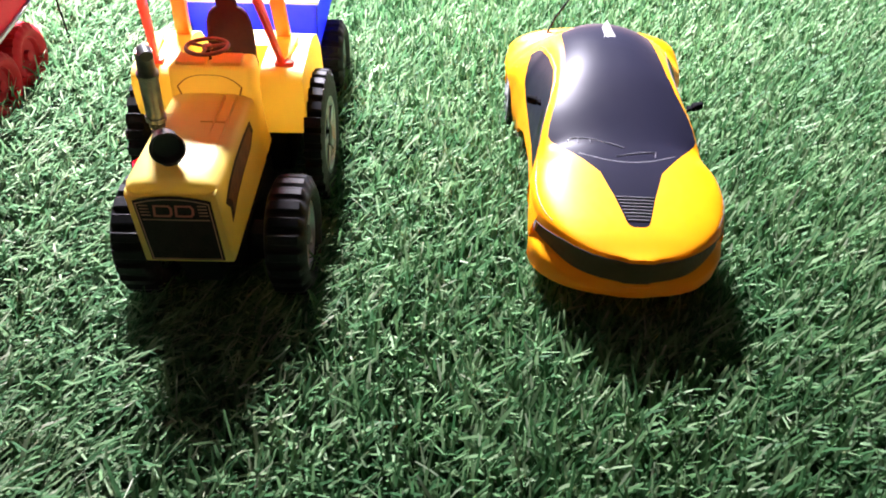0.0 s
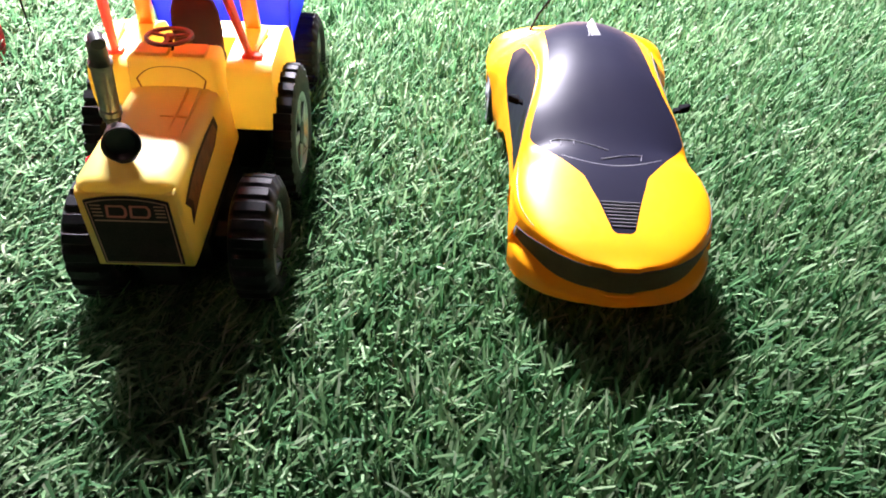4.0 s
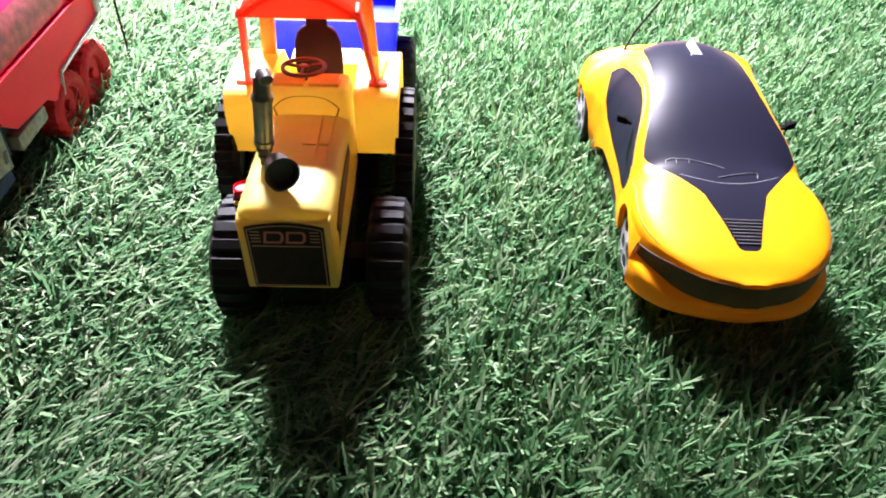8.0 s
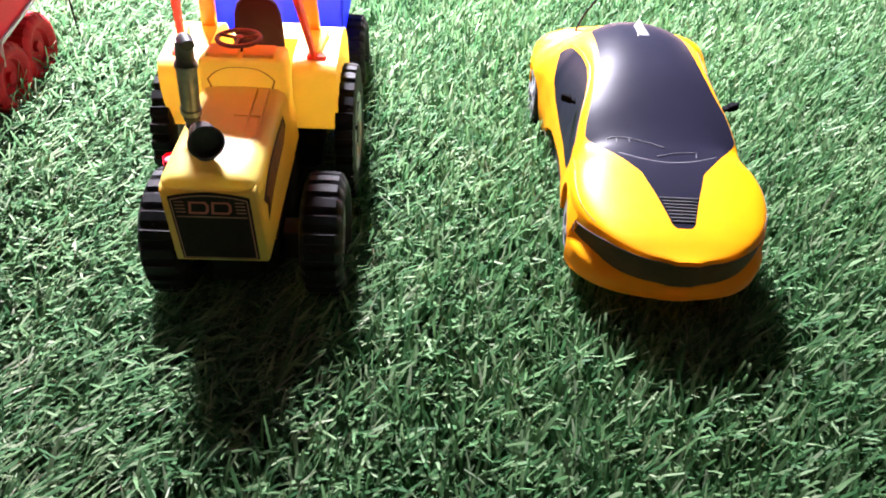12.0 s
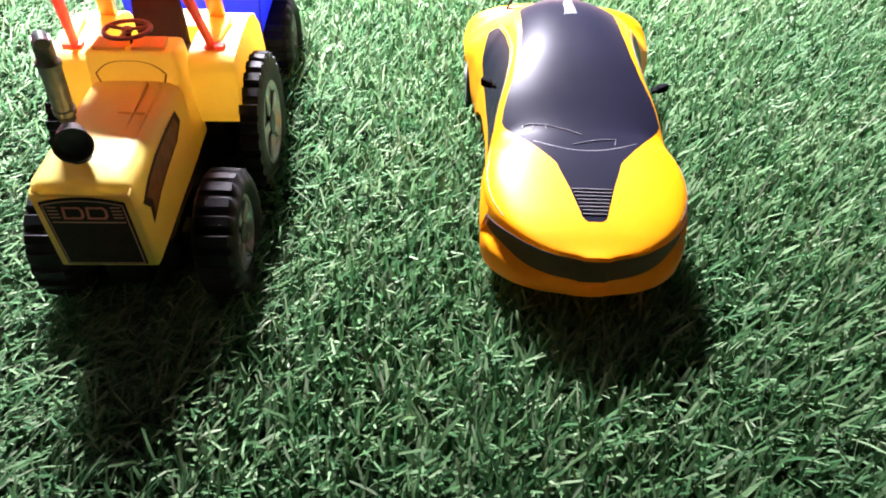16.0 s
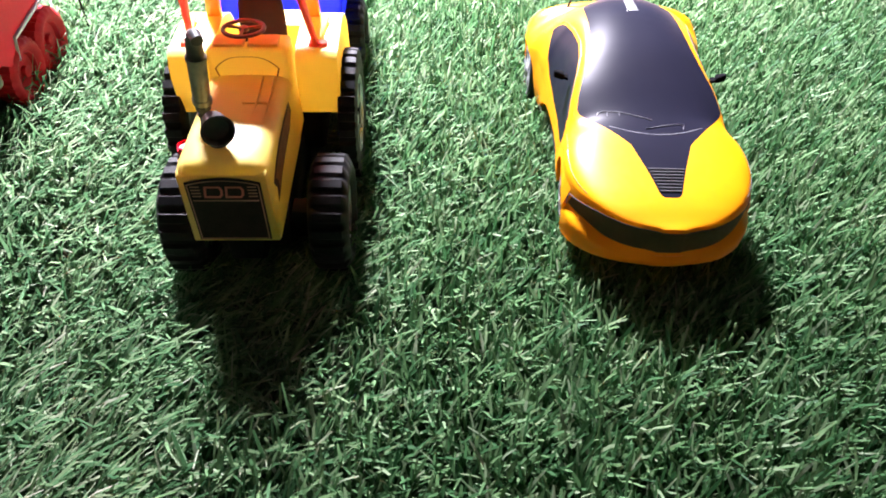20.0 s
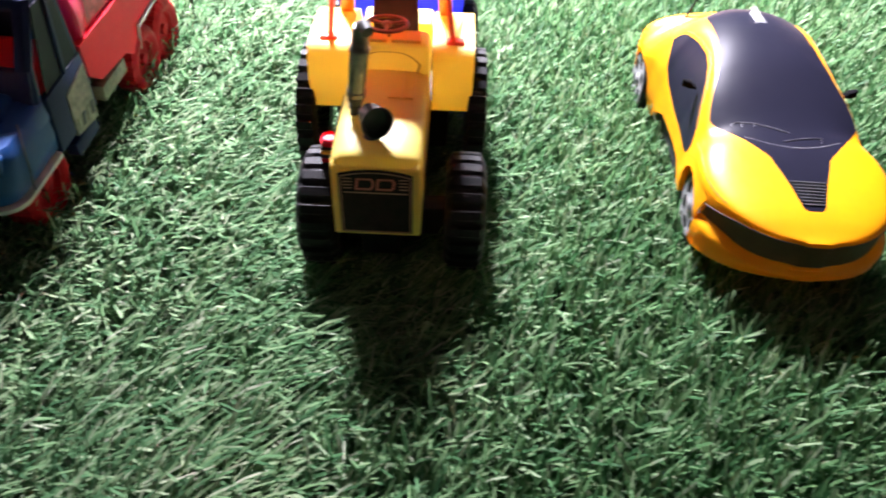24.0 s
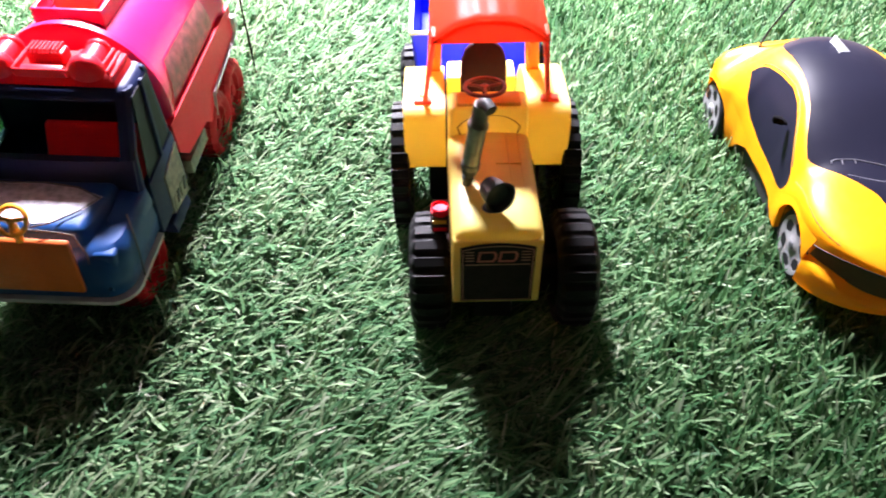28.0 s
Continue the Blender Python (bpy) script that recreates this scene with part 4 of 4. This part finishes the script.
    tail = [(x, s) for s, x in ((210, -58), (214, -56.5), (221, -48), (226, -34), (228, 0), (226, 34), (221, 48), (214, 56.5), (210, 58))]
    sheet(bm, [[(x, s, 51 + Z) for x, s in tail], [(x * 1.01, s + 1.5, 40 + Z) for x, s in tail], [(x, s, 26 + Z) for x, s in tail], [(x * 0.96, s - 4, 18 + Z) for x, s in tail]])
    part("rear_bumper", bm, M_CAR, T, smooth=50)
    bm = bmesh.new()
    hexa(bm, [(-30, 16, 18 + Z), (30, 16, 18 + Z), (40, 222, 14 + Z), (-40, 222, 14 + Z), (-28, 16, 40 + Z), (28, 16, 40 + Z), (38, 216, 42 + Z), (-38, 216, 42 + Z)], 2)
    part("underbody", bm, M_BLACK, T)
    for side in (-1, 1):
        bm = bmesh.new()
        hexa(bm, [(side * x, y, z + Z) for x, y, z in ((36, 72, 13), (43.5, 76, 14), (45.5, 172, 14), (36, 176, 13), (36, 72, 33), (41.5, 76, 32), (43.5, 172, 32), (36, 176, 33))], 1)
        part("sill", bm, M_BLACK, T)
        road_wheel(T, side * 40.0, FW - 1, 29 + Z, 21.5, 13, side)
        road_wheel(T, side * 50.0, RW, 22 + Z, 21.5, 14, side)
        # mirror
        bm = bmesh.new()
        hexa(bm, [(side * x, y, z + Z) for x, y, z in ((43, 115.5, 66.7), (46.5, 116, 67.8), (46.5, 119, 67.8), (43, 119.5, 66.7), (43, 115.5, 68.8), (46.5, 116, 69.8), (46.5, 119, 69.8), (43, 119.5, 69.2))], 0.5, 2)
        hexa(bm, [(side * x, y, z + Z) for x, y, z in ((45.5, 114.5, 67.2), (51.8, 115.9, 68.4), (51.8, 119.1, 68.4), (45.5, 119.9, 67.2), (45.5, 114.9, 71), (51.8, 116.5, 72.8), (51.8, 119.3, 72.8), (45.5, 119.9, 71.4))], 1.1, 3)
        part("wing_mirror", bm, M_MIRROR, T, "small black wing mirror")
    # louvres in the scoop
    for i in range(8):
        s = 21.4 + i * 2.05
        hw = G(s) - 0.7
        bm = bmesh.new()
        rows = []
        for dz, ds in ((0.05, -0.55), (0.6, -0.35), (0.6, 0.25), (0.05, 0.55)):
            rows.append([(hw * (-1 + j / 3), s + ds, car_top(hw * (-1 + j / 3), s) + dz + Z) for j in range(7)])
        sheet(bm, rows)
        part("louvre", bm, M_VENT, glass, smooth=0)
    # wipers
    for pts in (((-31, 78), (-30.7, 79.8), (-28, 80.3), (-19.3, 78.6), (-8.3, 74.4), (-1.6, 71.6)), ((-25.5, 79.6), (-25.8, 76.4)), ((-19.3, 78.4), (-19.2, 75.9)), ((-6.2, 64.9), (3.5, 67.5), (10, 68.7), (15.6, 69.2), (14.4, 65.2))):
        bm = bmesh.new()
        tube(bm, [(x, s, car_top(x, s) + 0.3 + Z) for x, s in pts], 0.24, 6)
        part("wiper", bm, M_WIPER, glass, "thin moulded pale grey wiper")
    bm = bmesh.new()
    rows = []
    for ds in (-0.16, 0.16):
        rows.append([(x, 60.8 + x * x * 0.0105 + ds, car_top(x, 60.8 + x * x * 0.0105 + ds) + 0.12 + Z) for x in [-26 + 2 * i for i in range(27)]])
    sheet(bm, rows)
    part("screen_edge", bm, M_WIPER, glass, smooth=0)
    # roof fin and aerial
    bm = bmesh.new()
    zr = car_top(0, 166) + Z
    hexa(bm, [(-4.0, 161, zr), (4.0, 161, zr), (3.0, 179, zr - 2.4), (-3.0, 179, zr - 2.4), (-0.7, 171, zr + 2.0), (0.7, 171, zr + 2.0), (0.7, 180, zr + 1.6), (-0.7, 180, zr + 1.6)], 0.3, 1)
    fin = part("roof_fin", bm, M_SILVER, T, "silvery shark fin on the roof")
    bm = bmesh.new()
    tube(bm, [(-4.0, 160.8, zr + 0.3), (-0.6, 171, zr + 2.1), (0, 180, zr + 1.7)], 0.5, 6)
    part("fin_edge", bm, M_SILVER, fin, "bright silver edge")
    bm = bmesh.new()
    tube(bm, [(-35, 205, 62 + Z), (-28, 211, 76 + Z), (2.5, 230, 114 + Z), (34.5, 251, 154 + Z)], 0.75, 6)
    part("aerial", bm, M_WIRE, T, "thin black wire aerial")
    # shut line on the bonnet side
    for side in (-1, 1):
        bm = bmesh.new()
        tube(bm, [(side * (W(s) * 0.965), s, car_top(W(s) * 0.965, s) + Z) for s in range(24, 80, 6)], 0.22, 5)
        part("shut_line", bm, M_VENT, T)


sports_car()


# ---- the tanker truck ----
def truck():
    T = thing("toy_tanker_truck", -350.5, 250, 6, "blue and red toy tanker truck with yellow steering wheel on turf", "toy truck", rz=-1.8, ry=3.0)
    Z = -6
    # nose
    def ring(bm, rows, caps=True):
        g = sheet(bm, rows, close_v=True)
        if caps:
            bm.faces.new(g[0])
            bm.faces.new(g[-1])

    def slab(hw, y0, y1, z, r, n=6):
        """Plan ring with rounded front corners."""
        pts = []
        for i in range(n + 1):
            a = math.pi / 2 * i / n
            pts.append((-hw + r - r * math.sin(math.pi / 2 - a), y0 + r - r * math.sin(a), z + Z))
        for i in range(n + 1):
            a = math.pi / 2 * i / n
            pts.append((hw - r + r * math.sin(a), y0 + r - r * math.cos(a), z + Z))
        pts += [(hw, y1, z + Z), (-hw, y1, z + Z)]
        return pts
    bm = bmesh.new()
    ring(bm, [slab(43.5, 2, 50, 46, 12), slab(46, 0, 50, 49, 13), slab(47.5, 0, 50, 60, 13), slab(47, 1.8, 50, 68, 13), slab(46, 4.5, 50, 73, 12), slab(43.5, 9, 50, 76.5, 10)])
    nose = part("nose", bm, M_TRUCKBLUE, T, "glossy dark blue nose")
    bm = bmesh.new()
    ring(bm, [slab(45, 1, 50, 43.2, 12.5), slab(47.6, -1.2, 50, 43.6, 14), slab(47.8, -1.3, 50, 46.2, 14), slab(45.5, 1, 50, 46.8, 12.5)])
    part("bumper_edge", bm, M_GREYTRIM, T, "pale grey bumper edge")
    bm = bmesh.new()
    hexa(bm, [(-30, 2.5, 60 + Z), (31, 2.5, 60 + Z), (36, 50, 60 + Z), (-36, 50, 60 + Z), (-28, 12, 86 + Z), (28, 12, 86 + Z), (34, 50, 85 + Z), (-34, 50, 85 + Z)], 4, 3)
    bonnet = part("bonnet", bm, M_TRUCKBLUE, T, "raised blue bonnet")
    bm = bmesh.new()
    outline = [(-22, 24), (-12, 17), (4, 14.5), (14, 16), (25, 26), (31, 36), (16, 42), (-4, 45), (-26, 44), (-29, 36)]
    rows = [[(x, y, 86.15 - (y - 12) / 38 + Z) for x, y in outline], [(1 + (x - 1) * 0.02, 31 + (y - 31) * 0.02, 85.8 + Z) for x, y in outline]]
    sheet(bm, rows, close_v=True)
    part("bonnet_print", bm, M_FADED, bonnet, "faded pale print on the bonnet top", smooth=0)
    for s in (-1, 1):
        bm = bmesh.new()
        box(bm, min(s * 32, s * 43.5), max(s * 32, s * 43.5), 4.5, 20, 60 + Z, 75 + Z, 2.0, 3)
        part("headlight", bm, M_TRUCKBLUE, nose)
        bm = bmesh.new()
        hexa(bm, [(s * x, y, z + Z) for x, y, z in ((34, 22, 74), (46, 24, 68), (48, 52, 68), (34, 52, 76), (34, 26, 79), (43.5, 28, 76), (46, 52, 80), (34, 52, 82))], 1.5, 2)
        part("wing", bm, M_TRUCKBLUE, nose)
        bm = bmesh.new()
        turned(bm, [(1.4, 0), (1.4, 0.8), (0.1, 1.2)], (s * 38, 0.3, 55 + Z), (0, -1, 0), 12, cap=False)
        part("bumper_stud", bm, M_TRUCKBLUE, nose)
    # cab: four pillars, sills and roof round a hollow
    y0, y1 = 45, 98
    def cab_x(z):
        return 46.0 - (z - 70) * 0.05
    def cab_y(z):
        return y0 + (z - 75) * 0.3 if z < 97 else y0 + 6.6 + (z - 97) * 0.75
    for s in (-1, 1):
        bm = bmesh.new()
        rows = []
        for z in (72, 96, 97, 118, 125):
            x, y = cab_x(z), cab_y(z)
            rows.append([(s * x, y + 3, z + Z), (s * (x - 2), y, z + Z), (s * (x - 7), y - 0.3, z + Z), (s * (x - 6), y + 3, z + Z), (s * (x - 2.5), y + 6, z + Z), (s * x, y + 6, z + Z)])
        ring(bm, rows)
        part("front_pillar", bm, M_CABDARK, T, smooth=30)
        bm = bmesh.new()
        hexa(bm, [(s * x, y, z + Z) for x, y, z in ((48, 93, 60), (48, y1, 60), (44, y1, 60), (45, 93, 60), (43.5, 94, 125.5), (43.5, y1, 125.5), (40, y1, 125.5), (41, 94, 125.5))], 0.8, 1)
        part("rear_pillar", bm, M_CABDARK, T)
        bm = bmesh.new()
        hexa(bm, [(s * x, y, z + Z) for x, y, z in ((48.5, 50, 46), (48.5, y1, 46), (44, y1, 46), (44, 50, 46), (48, 53, 80), (47.5, y1, 82), (43, y1, 82), (43.5, 53, 80))], 1.0, 2)
        door = part("door", bm, M_CABDARK, T, "dark blue cab door with a greyish sticker")
        bm = bmesh.new()
        hexa(bm, [(s * x, y, z + Z) for x, y, z in ((49.2, 68, 44), (49.2, 94, 40), (47, 94, 40), (47, 68, 44), (48.7, 70, 70), (48.6, 96, 76), (46.8, 96, 76), (46.8, 70, 70))], 0.3, 1)
        stk = part("door_sticker", bm, M_BEIGE, door, "worn greyish printed sticker")
        for k in range(4):
            bm = bmesh.new()
            hexa(bm, [(s * x, y, z + Z) for x, y, z in ((49.6, 70 + 6 * k, 46), (49.6, 73 + 6 * k, 46), (48.6, 73 + 6 * k, 46), (48.6, 70 + 6 * k, 46), (49.4, 72 + 6 * k, 53), (49.4, 75 + 6 * k, 53), (48.4, 75 + 6 * k, 53), (48.4, 72 + 6 * k, 53))])
            part("sticker_stripe", bm, M_BLACK if k % 2 else M_BEIGE, stk, smooth=0)
        bm = bmesh.new()
        hexa(bm, [(s * x, y, z + Z) for x, y, z in ((50.5, 62, 34), (50.5, 90, 34), (42, 90, 34), (42, 62, 34), (49, 62, 42), (49, 90, 42), (42, 90, 42), (42, 62, 42))], 1, 2)
        part("step", bm, M_CABDARK, T)
        # side window bar
        bm = bmesh.new()
        hexa(bm, [(s * x, y, z + Z) for x, y, z in ((46.6, 56, 80), (46.6, 94, 81), (46.0, 94, 81), (46.0, 56, 80), (44.4, 72, 122), (44.2, 94, 122), (43.6, 94, 122), (43.8, 72, 122))])
        part("side_window", bm, M_PANE if s < 0 else M_GLASS, T, "clear green-tinted side window" if s < 0 else "dark glossy side window", smooth=0)
        if s < 0:
            continue
        bm = bmesh.new()
        hexa(bm, [(s * x, y, z + Z) for x, y, z in ((48.0, 76, 80), (48.0, 79, 80), (45.6, 79, 80), (45.6, 76, 80), (45.6, 84, 124), (45.6, 87, 124), (43.4, 87, 124), (43.4, 84, 124))], 0.3, 1)
        part("window_bar", bm, M_CABDARK, T)
    bm = bmesh.new()
    rows = []
    for z in (72, 84, 96):
        y = cab_y(z)
        rows.append([(x, y + (-1 if abs(x) < 30 else 0), z + Z) for x in (-44, -30, -15, 0, 15, 30, 44)] + [(x, y + 4, z + Z) for x in (44, 30, 15, 0, -15, -30, -44)])
    ring(bm, rows)
    part("windscreen_sill", bm, M_CABDARK, T, smooth=30)
    bm = bmesh.new()
    yf = cab_y(122)
    rows = []
    for z, o in ((119.0, 0.0), (122.0, 0.3), (125.0, -1.6), (126.1, -4.0)):
        xo, fo = cab_x(124) + o, yf - o
        rows.append([(-xo + 3, fo, z + Z), (xo - 3, fo, z + Z), (xo, fo + 3, z + Z), (xo, y1 + 0.4, z + Z), (-xo, y1 + 0.4, z + Z), (-xo, fo + 3, z + Z)])
    rows.append([(-36, yf + 7, 126.1 + Z), (36, yf + 7, 126.1 + Z), (36.5, yf + 8, 126.1 + Z), (36.5, y1 - 4, 126.1 + Z), (-36.5, y1 - 4, 126.1 + Z), (-36.5, yf + 8, 126.1 + Z)])
    rows.append([(x, y, 119.0 + Z) for x, y, z in rows[-1]])
    sheet(bm, rows, close_u=True, close_v=True)
    part("cab_roof", bm, M_CABDARK, T, "navy cab roof edge")
    bm = bmesh.new()
    box(bm, -43, 43, y1 - 3, y1, 60 + Z, 121 + Z, 0.4)
    part("cab_rear_wall", bm, M_CABDARK, T)
    bm = bmesh.new()
    hexa(bm, [(-19.5, 74, 61 + Z), (38.5, 74, 61 + Z), (38.5, 78, 61 + Z), (-19.5, 78, 61 + Z), (-19.5, 90, 89.5 + Z), (38.5, 90, 89.5 + Z), (38.5, 94, 89.5 + Z), (-19.5, 94, 89.5 + Z)], 0.6, 1)
    part("seat_panel", bm, M_SEATRED, T, "bright red seat panel inside the cab")
    bm = bmesh.new()
    box(bm, -43, 43, 52, y1, 56 + Z, 62 + Z, 0.5)
    part("cab_floor", bm, M_CABDARK, T)
    # red roof rack with two horns
    bm = bmesh.new()
    hexa(bm, [(-38, 72, 126.2 + Z), (38, 72, 126.2 + Z), (38, 97.5, 126.2 + Z), (-38, 97.5, 126.2 + Z), (-34, 76, 130.5 + Z), (34, 76, 130.5 + Z), (35, 97, 132.5 + Z), (-35, 97, 132.5 + Z)], 1.2, 2)
    rack = part("roof_rack", bm, M_THINRED, T, "red roof rack with horns")
    for s in (-1, 1):
        bm = bmesh.new()
        turned(bm, [(0.1, -1.2), (4, -0.8), (7.2, 0.2), (8.6, 2), (8.8, 6), (7.6, 8), (6.2, 9), (5.8, 20), (6.6, 21), (6.6, 23), (4.6, 25.5), (0.1, 27)], (s * 22.6, 74.5, 132 + Z), (0, 1, 0.05), 24, cap=False)
        part("roof_horn", bm, M_RACK, rack, "rounded red roof horn")
        for k in range(3):
            bm = bmesh.new()
            box(bm, min(s * (29.5 + 2.6 * k), s * (31.1 + 2.6 * k)), max(s * (29.5 + 2.6 * k), s * (31.1 + 2.6 * k)), 79 - 2 * k, 97, 126.5 + Z, 135 - 1.6 * k + Z, 0.5, 1)
            part("rack_rib", bm, M_RACK, rack)
    bm = bmesh.new()
    box(bm, -11, 11, 76, 81, 128 + Z, 134 + Z, 1.6, 2)
    box(bm, -9.5, 9.5, 84, 94, 129 + Z, 138 + Z, 2, 2)
    bb = part("beacon_box", bm, M_RACK, rack)
    for k in range(8):
        bm = bmesh.new()
        box(bm, -8.2 + 2.1 * k, -7.0 + 2.1 * k, 84.6, 93.4, 137 + Z, 139.6 + Z, 0.3, 1)
        part("beacon_rib", bm, M_RACK, bb)
    for a in ((-15, -13, 76, 96), (13, 15, 76, 96), (-13.5, 13.5, 75, 76.6)):
        bm = bmesh.new()
        box(bm, *a, 129 + Z, 134 + Z, 0.6, 1)
        part("rack_rail", bm, M_RACK, rack)
    # tank
    bm = bmesh.new()
    rows = []
    for y, q in ((106, 0.90), (107, 0.97), (108, 1.0), (112, 1.0), (113, 0.965), (116, 0.955), (170, 0.955), (226, 0.955), (229, 1.0), (236, 1.0), (240, 0.94), (242, 0.8)):
        sec = []
        for i in range(25):
            a = math.pi * (-0.12 + 1.24 * i / 24)
            sec.append((46.5 * q * math.cos(a), y, 92 + 49 * q * math.sin(a) + Z))
        rows.append(sec)
    ring(bm, rows)
    tank = part("tank", bm, M_TANK, T, "magenta-red rounded tank", smooth=40)
    for s in (-1, 1):
        bm = bmesh.new()
        rows = []
        for i in range(7):
            z = 86 + i * 4
            a = math.asin((z - 92) / 49)
            x = 46.5 * 0.955 * math.cos(a) + 0.35
            rows.append([(s * x, 118 + 1.2 * i, z + Z), (s * x, 160, z + Z), (s * x, 208 - 1.2 * i, z + Z)])
        sheet(bm, rows)
        dec = part("tank_sticker", bm, M_TANKSTK, tank, "worn dark printed sticker")
        # skirt
        bm = bmesh.new()
        prof = [(100, 84), (242, 84), (242, 64), (232, 61), (173, 56), (168, 43), (158, 44), (150, 50), (112, 54), (100, 64)]
        f = [bm.verts.new((s * (47.0 + (84 - z) * 0.03), y, z + Z)) for y, z in prof]
        b = [bm.verts.new((s * (43.0 + (84 - z) * 0.03), y, z + Z)) for y, z in prof]
        bm.faces.new(f)
        bm.faces.new(b)
        for i in range(len(prof)):
            j = (i + 1) % len(prof)
            bm.faces.new((f[i], f[j], b[j], b[i]))
        sk = part("side_skirt", bm, M_TRUCKRED, T, "red side skirt with pale lower edge", smooth=20)
        bm = bmesh.new()
        edge = [(242, 64), (232, 61), (173, 56), (168, 43)]
        rows = [[(s * (46.7 + (84 - z) * 0.03), y, z + Z - 0.4) for y, z in edge], [(s * (48.7 + (84 - z) * 0.03), y + 0.4, z + Z - 0.8) for y, z in edge], [(s * (48.7 + (84 - z) * 0.03), y + 0.4, z + Z + 1.2) for y, z in edge], [(s * (46.7 + (84 - z) * 0.03), y, z + Z + 1.4) for y, z in edge]]
        sheet(bm, rows)
        part("skirt_edge", bm, M_GREYTRIM, sk, "pale lower edge", smooth=0)
        bm = bmesh.new()
        box(bm, min(s * 40, s * 49), max(s * 40, s * 49), 108, 144, 40 + Z, 51 + Z, 2, 2)
        part("side_box", bm, M_BEIGE, T, "beige-grey storage box under the skirt")
        for y in (40, 176, 218):
            lug_wheel(T, s * (32 if y < 100 else 40), y, 29 + Z, 23.5, 14, 22, s, M_REDTYRE, M_REDTYRE, M_REDTYRE, 1.0, "dark red moulded rim")
    # platform and hatches on the tank
    bm = bmesh.new()
    for a in ((-18, 18, 118, 120.5), (-18, 18, 186, 188.5), (-19, -16.5, 118, 188), (16.5, 19, 118, 188)):
        box(bm, *a, 132 + Z, 143.5 + Z, 0.8, 2)
    plat = part("top_platform", bm, M_TANK, T, "red rail frame on the tank")
    for y in (127, 157):
        bm = bmesh.new()
        box(bm, -11, 11, y, y + 20, 137 + Z, 147 + Z, 3, 3)
        part("hatch", bm, M_WHEELYEL, plat, "yellow plastic hatch box")
    bm = bmesh.new()
    box(bm, -26, 26, 20, 238, 34 + Z, 58 + Z, 2)
    box(bm, -32, 32, 36, 44, 26 + Z, 32 + Z, 1)
    box(bm, -36, 36, 172, 222, 26 + Z, 32 + Z, 1)
    part("truck_chassis", bm, M_BLACK, T)
    # rear lamp block
    for s in (-1, 1):
        bm = bmesh.new()
        box(bm, min(s * 40, s * 50), max(s * 40, s * 50), 240, 246, 64 + Z, 76 + Z, 1, 2)
        part("rear_lamp", bm, M_GREYTRIM, T)
    # ochre plate and steering wheel hung on the nose
    bm = bmesh.new()
    hexa(bm, [(-18, -3.0, 55.5 + Z), (26.5, -3.0, 55 + Z), (26.5, -0.4, 55 + Z), (-18, -0.4, 55.5 + Z), (-20, 0.2, 87 + Z), (26.5, 0.2, 86 + Z), (26.5, 3.4, 87.5 + Z), (-20, 3.4, 88.5 + Z)], 1.1, 2)
    part("nose_plate", bm, M_BOARD, T, "plain ochre-orange plastic plate hung on the nose")
    bm = bmesh.new()
    nrm = Vector((0, -0.75, 0.66))
    c = Vector((4.2, 3.0, 99 + Z))
    ring_bar(bm, c, 7.0, 1.15, nrm)
    q = Vector((0, 0, 1)).rotation_difference(nrm.normalized())
    for a in (10, 170, 270):
        d = q @ Vector((math.cos(radians(a)), math.sin(radians(a)), 0))
        tube(bm, [c + d * 0.5, c + d * 6.8], 1.05, 8)
    tube(bm, [c, c + Vector((0, -1.0, -5)), c + Vector((0, -1.5, -12))], 2.0, 8)
    part("steering_wheel", bm, M_WHEELYEL, T, "yellow plastic steering wheel")
    # string tied over the bonnet
    for pts in (((-45, 30, 74), (-36, 28, 80), (-26, 22, 86.5), (-10, 14, 87), (4, 6, 90), (14, 14, 87), (24, 24, 86.5), (31, 34, 86.5)),
                ((-34, 44, 87), (-18, 42, 87), (0, 43, 87), (18, 40, 87), (31, 33, 86.5)),
                ((6, 4, 92), (16, 6, 89), (26, 8, 85), (30.5, 5, 74), (31, 2, 66)),
                ((43, 30, 79), (47.5, 22, 72), (48.6, 18, 58), (47.8, 17, 47))):
        bm = bmesh.new()
        tube(bm, [(x, y, z + Z + 0.6) for x, y, z in pts], 0.45, 6)
        part("string", bm, M_STRING, T, "thin dark string tied over the bonnet")


truck()


# ---- a stray wire behind the truck ----
def stray_wire():
    W = thing("thin_wire", -291, 516, 0, "thin dark wire standing up in the turf behind the truck", "wire")
    bm = bmesh.new()
    tube(bm, [(0, 0, 0), (-0.6, 4, 40), (-1.5, 9, 80), (-3, 13, 120)], 0.9, 7)
    part("wire_strand", bm, M_WIRE, W)


stray_wire()
